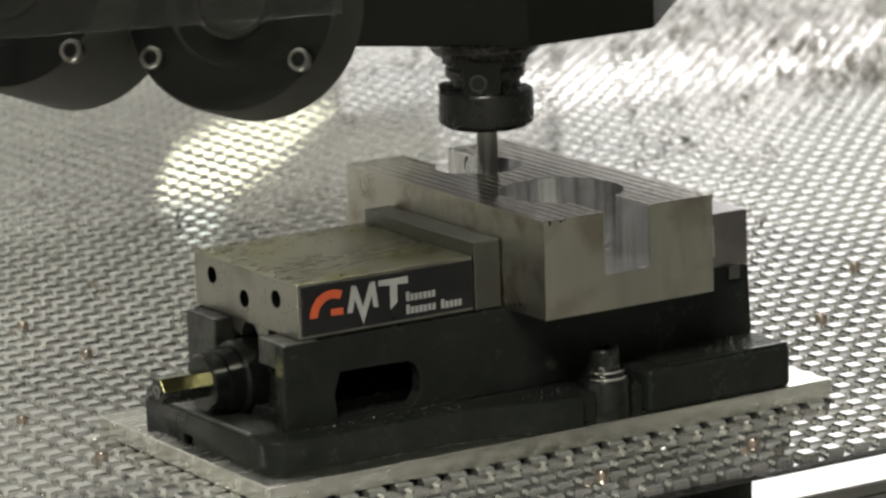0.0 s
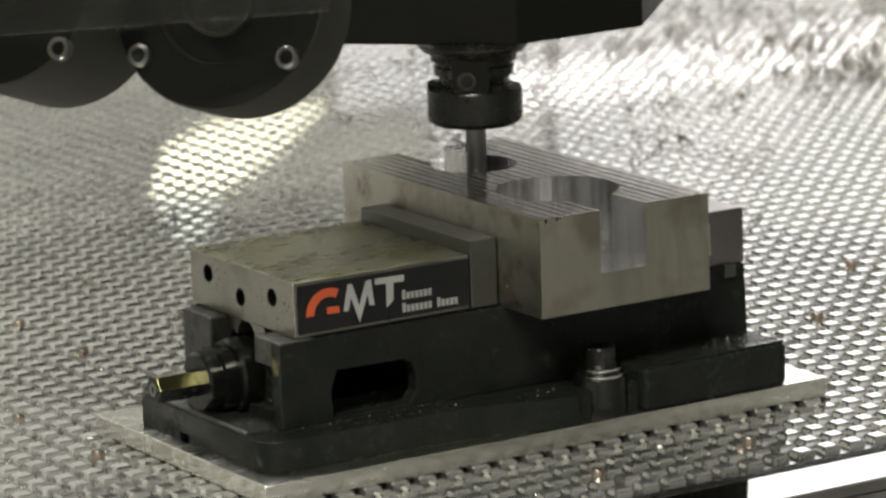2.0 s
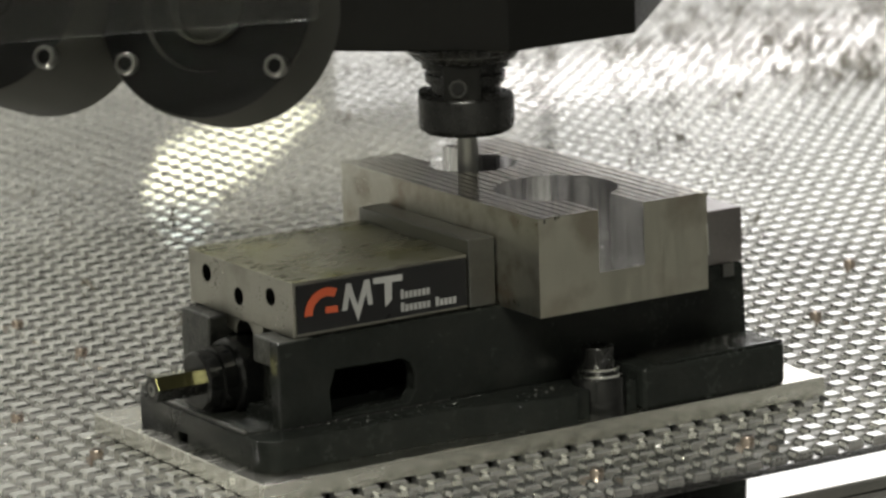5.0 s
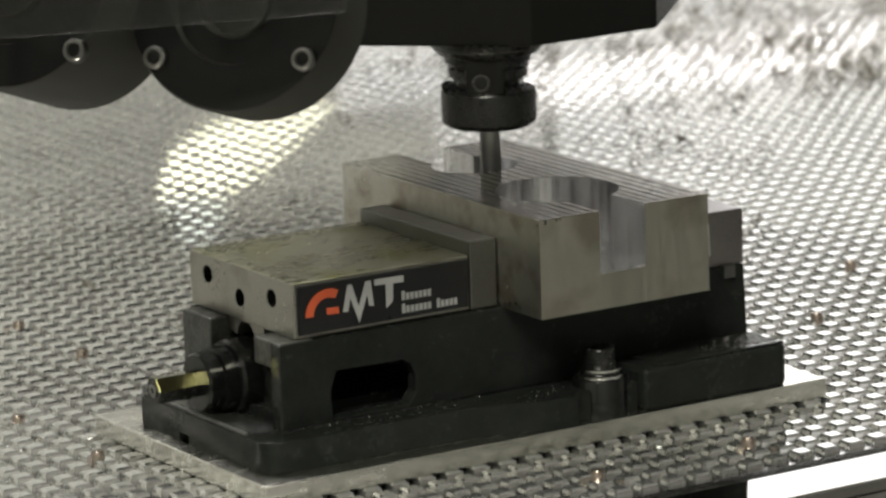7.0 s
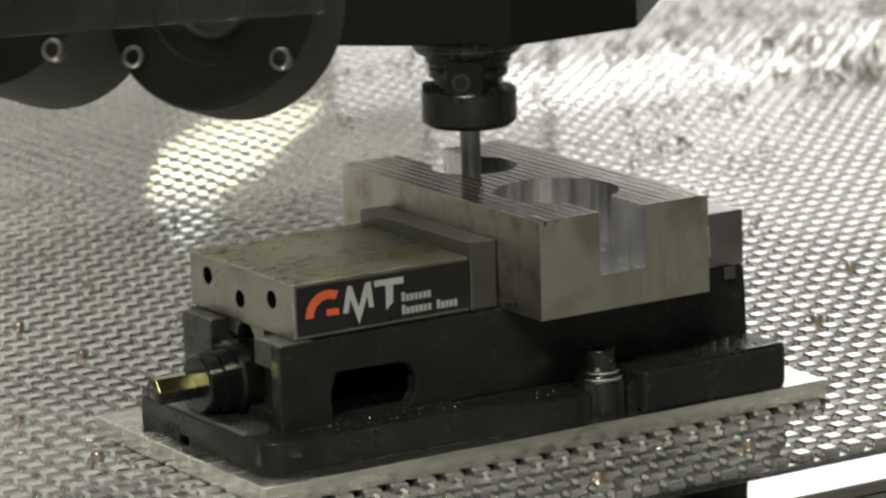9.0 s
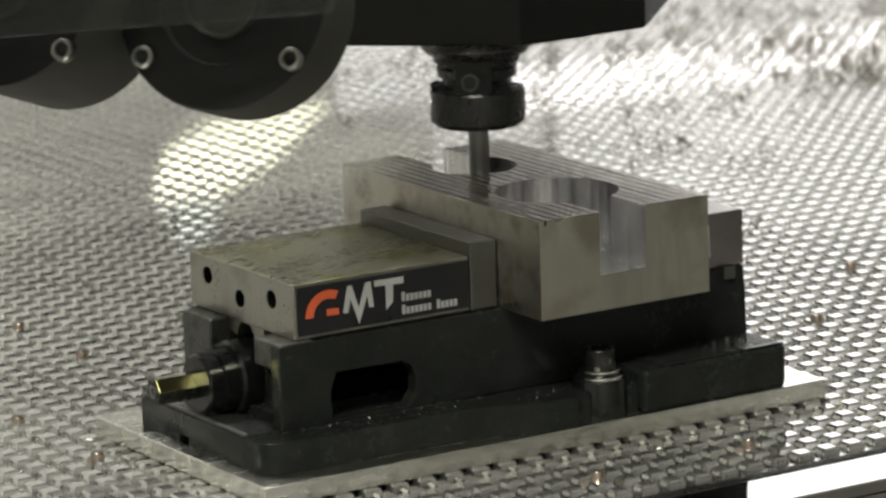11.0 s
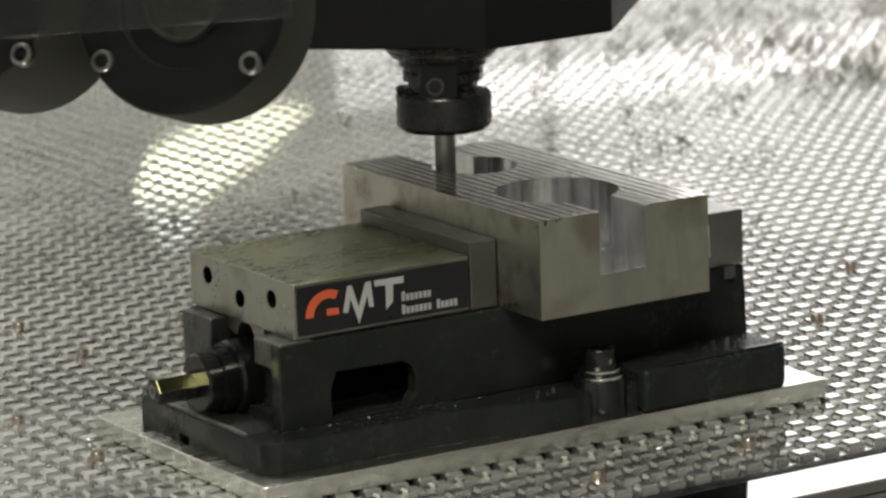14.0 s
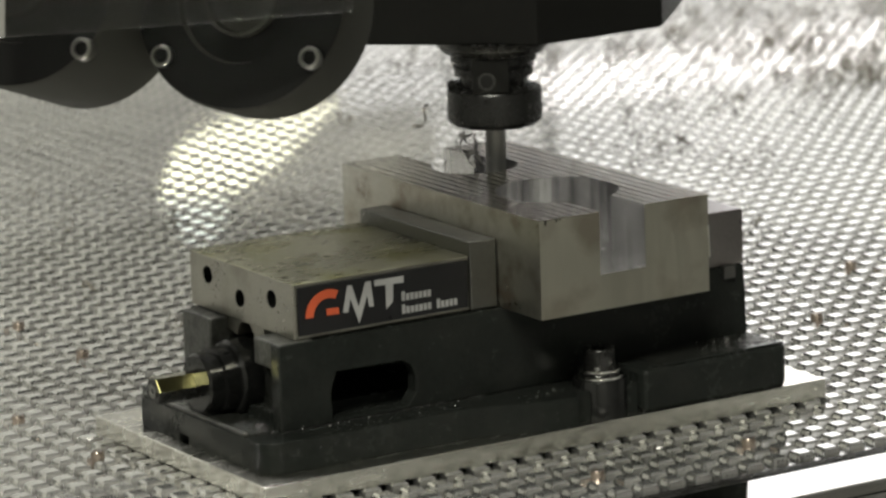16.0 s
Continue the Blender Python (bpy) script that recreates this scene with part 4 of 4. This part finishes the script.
def motions():
    """The head circles in the pocket while the camera drifts a little."""
    rows = [(t, pose(x, y, -0.0016)) for t, x, y in (
        (0, 0.1751, 0.1035), (0.5, 0.1743, 0.1059), (1, 0.1719, 0.1053), (1.5, 0.1729, 0.1072), (2, 0.1730, 0.1073),
        (2.5, 0.1739, 0.1064), (3, 0.1767, 0.1039), (3.5, 0.1778, 0.1009), (4, 0.1754, 0.0950), (4.1, 0.1737, 0.1019),
        (4.2, 0.1665, 0.1083), (4.3, 0.1572, 0.1045), (4.4, 0.1560, 0.0942), (4.5, 0.1646, 0.0882), (4.6, 0.1741, 0.0933),
        (4.7, 0.1738, 0.1041), (4.8, 0.1637, 0.1087), (4.9, 0.1552, 0.1015), (5, 0.1581, 0.0906), (5.1, 0.1693, 0.0887),
        (5.2, 0.1759, 0.0981), (5.3, 0.1699, 0.1081), (5.4, 0.1584, 0.1068), (5.5, 0.1546, 0.0957), (5.6, 0.1631, 0.0877),
        (5.7, 0.1741, 0.0918), (5.8, 0.1751, 0.1035), (5.9, 0.1651, 0.1096), (6, 0.1552, 0.1035), (6.1, 0.1559, 0.0920),
        (6.2, 0.1662, 0.0871), (6.3, 0.1754, 0.0936), (6.4, 0.1765, 0.1013), (6.5, 0.1700, 0.1098), (6.6, 0.1594, 0.1068),
        (6.7, 0.1542, 0.0936), (6.8, 0.1624, 0.0870), (6.9, 0.1737, 0.0917), (7, 0.1772, 0.1000), (7.1, 0.1702, 0.1080),
        (7.2, 0.1587, 0.1063), (7.3, 0.1537, 0.0950), (7.4, 0.1597, 0.0861), (7.5, 0.1713, 0.0880), (7.6, 0.1773, 0.0977),
        (7.7, 0.1732, 0.1077), (7.8, 0.1621, 0.1095), (7.9, 0.1537, 0.0988), (8, 0.1577, 0.0894), (8.1, 0.1684, 0.0862),
        (8.2, 0.1773, 0.0946), (8.3, 0.1756, 0.1044), (8.4, 0.1654, 0.1092), (8.5, 0.1551, 0.1035), (8.6, 0.1539, 0.0911),
        (8.7, 0.1632, 0.0851), (8.8, 0.1744, 0.0896), (8.9, 0.1790, 0.1021), (9, 0.1718, 0.1103), (9.1, 0.1591, 0.1074),
        (9.2, 0.1532, 0.0988), (9.3, 0.1580, 0.0877), (9.4, 0.1697, 0.0853), (9.5, 0.1783, 0.0935), (9.6, 0.1767, 0.1052),
        (9.7, 0.1662, 0.1108), (9.8, 0.1554, 0.1058), (9.9, 0.1530, 0.0942), (10, 0.1607, 0.0853), (10.1, 0.1723, 0.0860),
        (10.2, 0.1789, 0.0956), (10.3, 0.1752, 0.1068), (10.4, 0.1642, 0.1108), (10.5, 0.1541, 0.1046), (10.6, 0.1526, 0.0929),
        (10.7, 0.1609, 0.0844), (10.8, 0.1726, 0.0857), (10.9, 0.1789, 0.0958), (11, 0.1749, 0.1070), (11.1, 0.1634, 0.1108),
        (11.2, 0.1532, 0.1042), (11.3, 0.1523, 0.0921), (11.4, 0.1615, 0.0840), (11.5, 0.1735, 0.0856), (11.6, 0.1792, 0.0964),
        (11.7, 0.1742, 0.1065), (11.8, 0.1634, 0.1114), (11.9, 0.1530, 0.1038), (12, 0.1520, 0.0916), (12.1, 0.1618, 0.0828),
        (12.2, 0.1746, 0.0871), (12.3, 0.1795, 0.0963), (12.4, 0.1744, 0.1063), (12.5, 0.1640, 0.1128), (12.6, 0.1533, 0.1042),
        (12.7, 0.1519, 0.0917), (12.8, 0.1598, 0.0813), (12.9, 0.1728, 0.0843), (13, 0.1808, 0.0952), (13.1, 0.1751, 0.1053),
        (13.2, 0.1654, 0.1119), (13.3, 0.1535, 0.1062), (13.4, 0.1497, 0.0915), (13.5, 0.1575, 0.0821), (13.6, 0.1711, 0.0834),
        (13.7, 0.1798, 0.0925), (13.8, 0.1782, 0.1047), (13.9, 0.1674, 0.1106), (14, 0.1554, 0.1089), (14.1, 0.1484, 0.0947),
        (14.2, 0.1541, 0.0831), (14.3, 0.1662, 0.0800), (14.4, 0.1783, 0.0890), (14.5, 0.1812, 0.1013), (14.6, 0.1719, 0.1100),
        (14.7, 0.1597, 0.1121), (14.8, 0.1501, 0.1018), (14.9, 0.1514, 0.0882), (15, 0.1611, 0.0797), (15.1, 0.1738, 0.0827),
        (15.2, 0.1800, 0.0939), (15.3, 0.1767, 0.1055), (15.4, 0.1649, 0.1122), (15.5, 0.1519, 0.1067), (15.6, 0.1487, 0.0947),
        (15.7, 0.1548, 0.0817), (15.8, 0.1686, 0.0800), (15.9, 0.1794, 0.0891), (16, 0.1822, 0.1024),
    )]
    walk(HEAD, rows)
    walk(MIST, rows)
    walk(GLOW_SHEET, rows)

    rng = random.Random(23)
    for ob, t0, x, y, spin in CHIPS:
        t0 = max(0.0, round(t0, 2))
        vx, vy, vz = rng.uniform(-0.36, -0.06), rng.uniform(0.05, 0.36), rng.uniform(0.36, 0.90)
        a, b, c = rng.uniform(0, 360), rng.uniform(-60, 60), rng.uniform(-70, 70)
        seat = pose(0.1630 + 0.004 * spin, 0.0615, 0.0760, 0, 0, a)
        land = (vz + math.sqrt(vz * vz + 2 * 9.8 * 0.106)) / 9.8
        rows = [(0.0, seat)] if t0 > 0.05 else []
        if t0 > 0.3:
            rows.append((t0 - 0.07, seat))
        for k in range(6):
            u = land * k / 5
            if t0 + u > 15.9:
                break
            rows.append((t0 + u, pose(x - 0.004 + vx * u, y + vy * u + 0.004, 0.100 + vz * u - 4.9 * u * u, a + b * k, 0, c * k)))
        if len(rows) < 2 or t0 + land + 0.5 < 16:
            gx, gy = rng.uniform(-0.55, -0.25), rng.uniform(0.25, 0.6)
            if t0 + land + 0.5 < 15.9:
                rows.append((t0 + land + 0.5, pose(x + vx * land + gx, y + vy * land + gy, PAD_TOP + 0.0030, a + b * 5, 0, c * 5 + 60)))
        rows.append((16.0, rows[-1][1]))
        if rows[0][0] > 0:
            rows.insert(0, (0.0, rows[0][1]))
        walk(ob, rows)


motions()
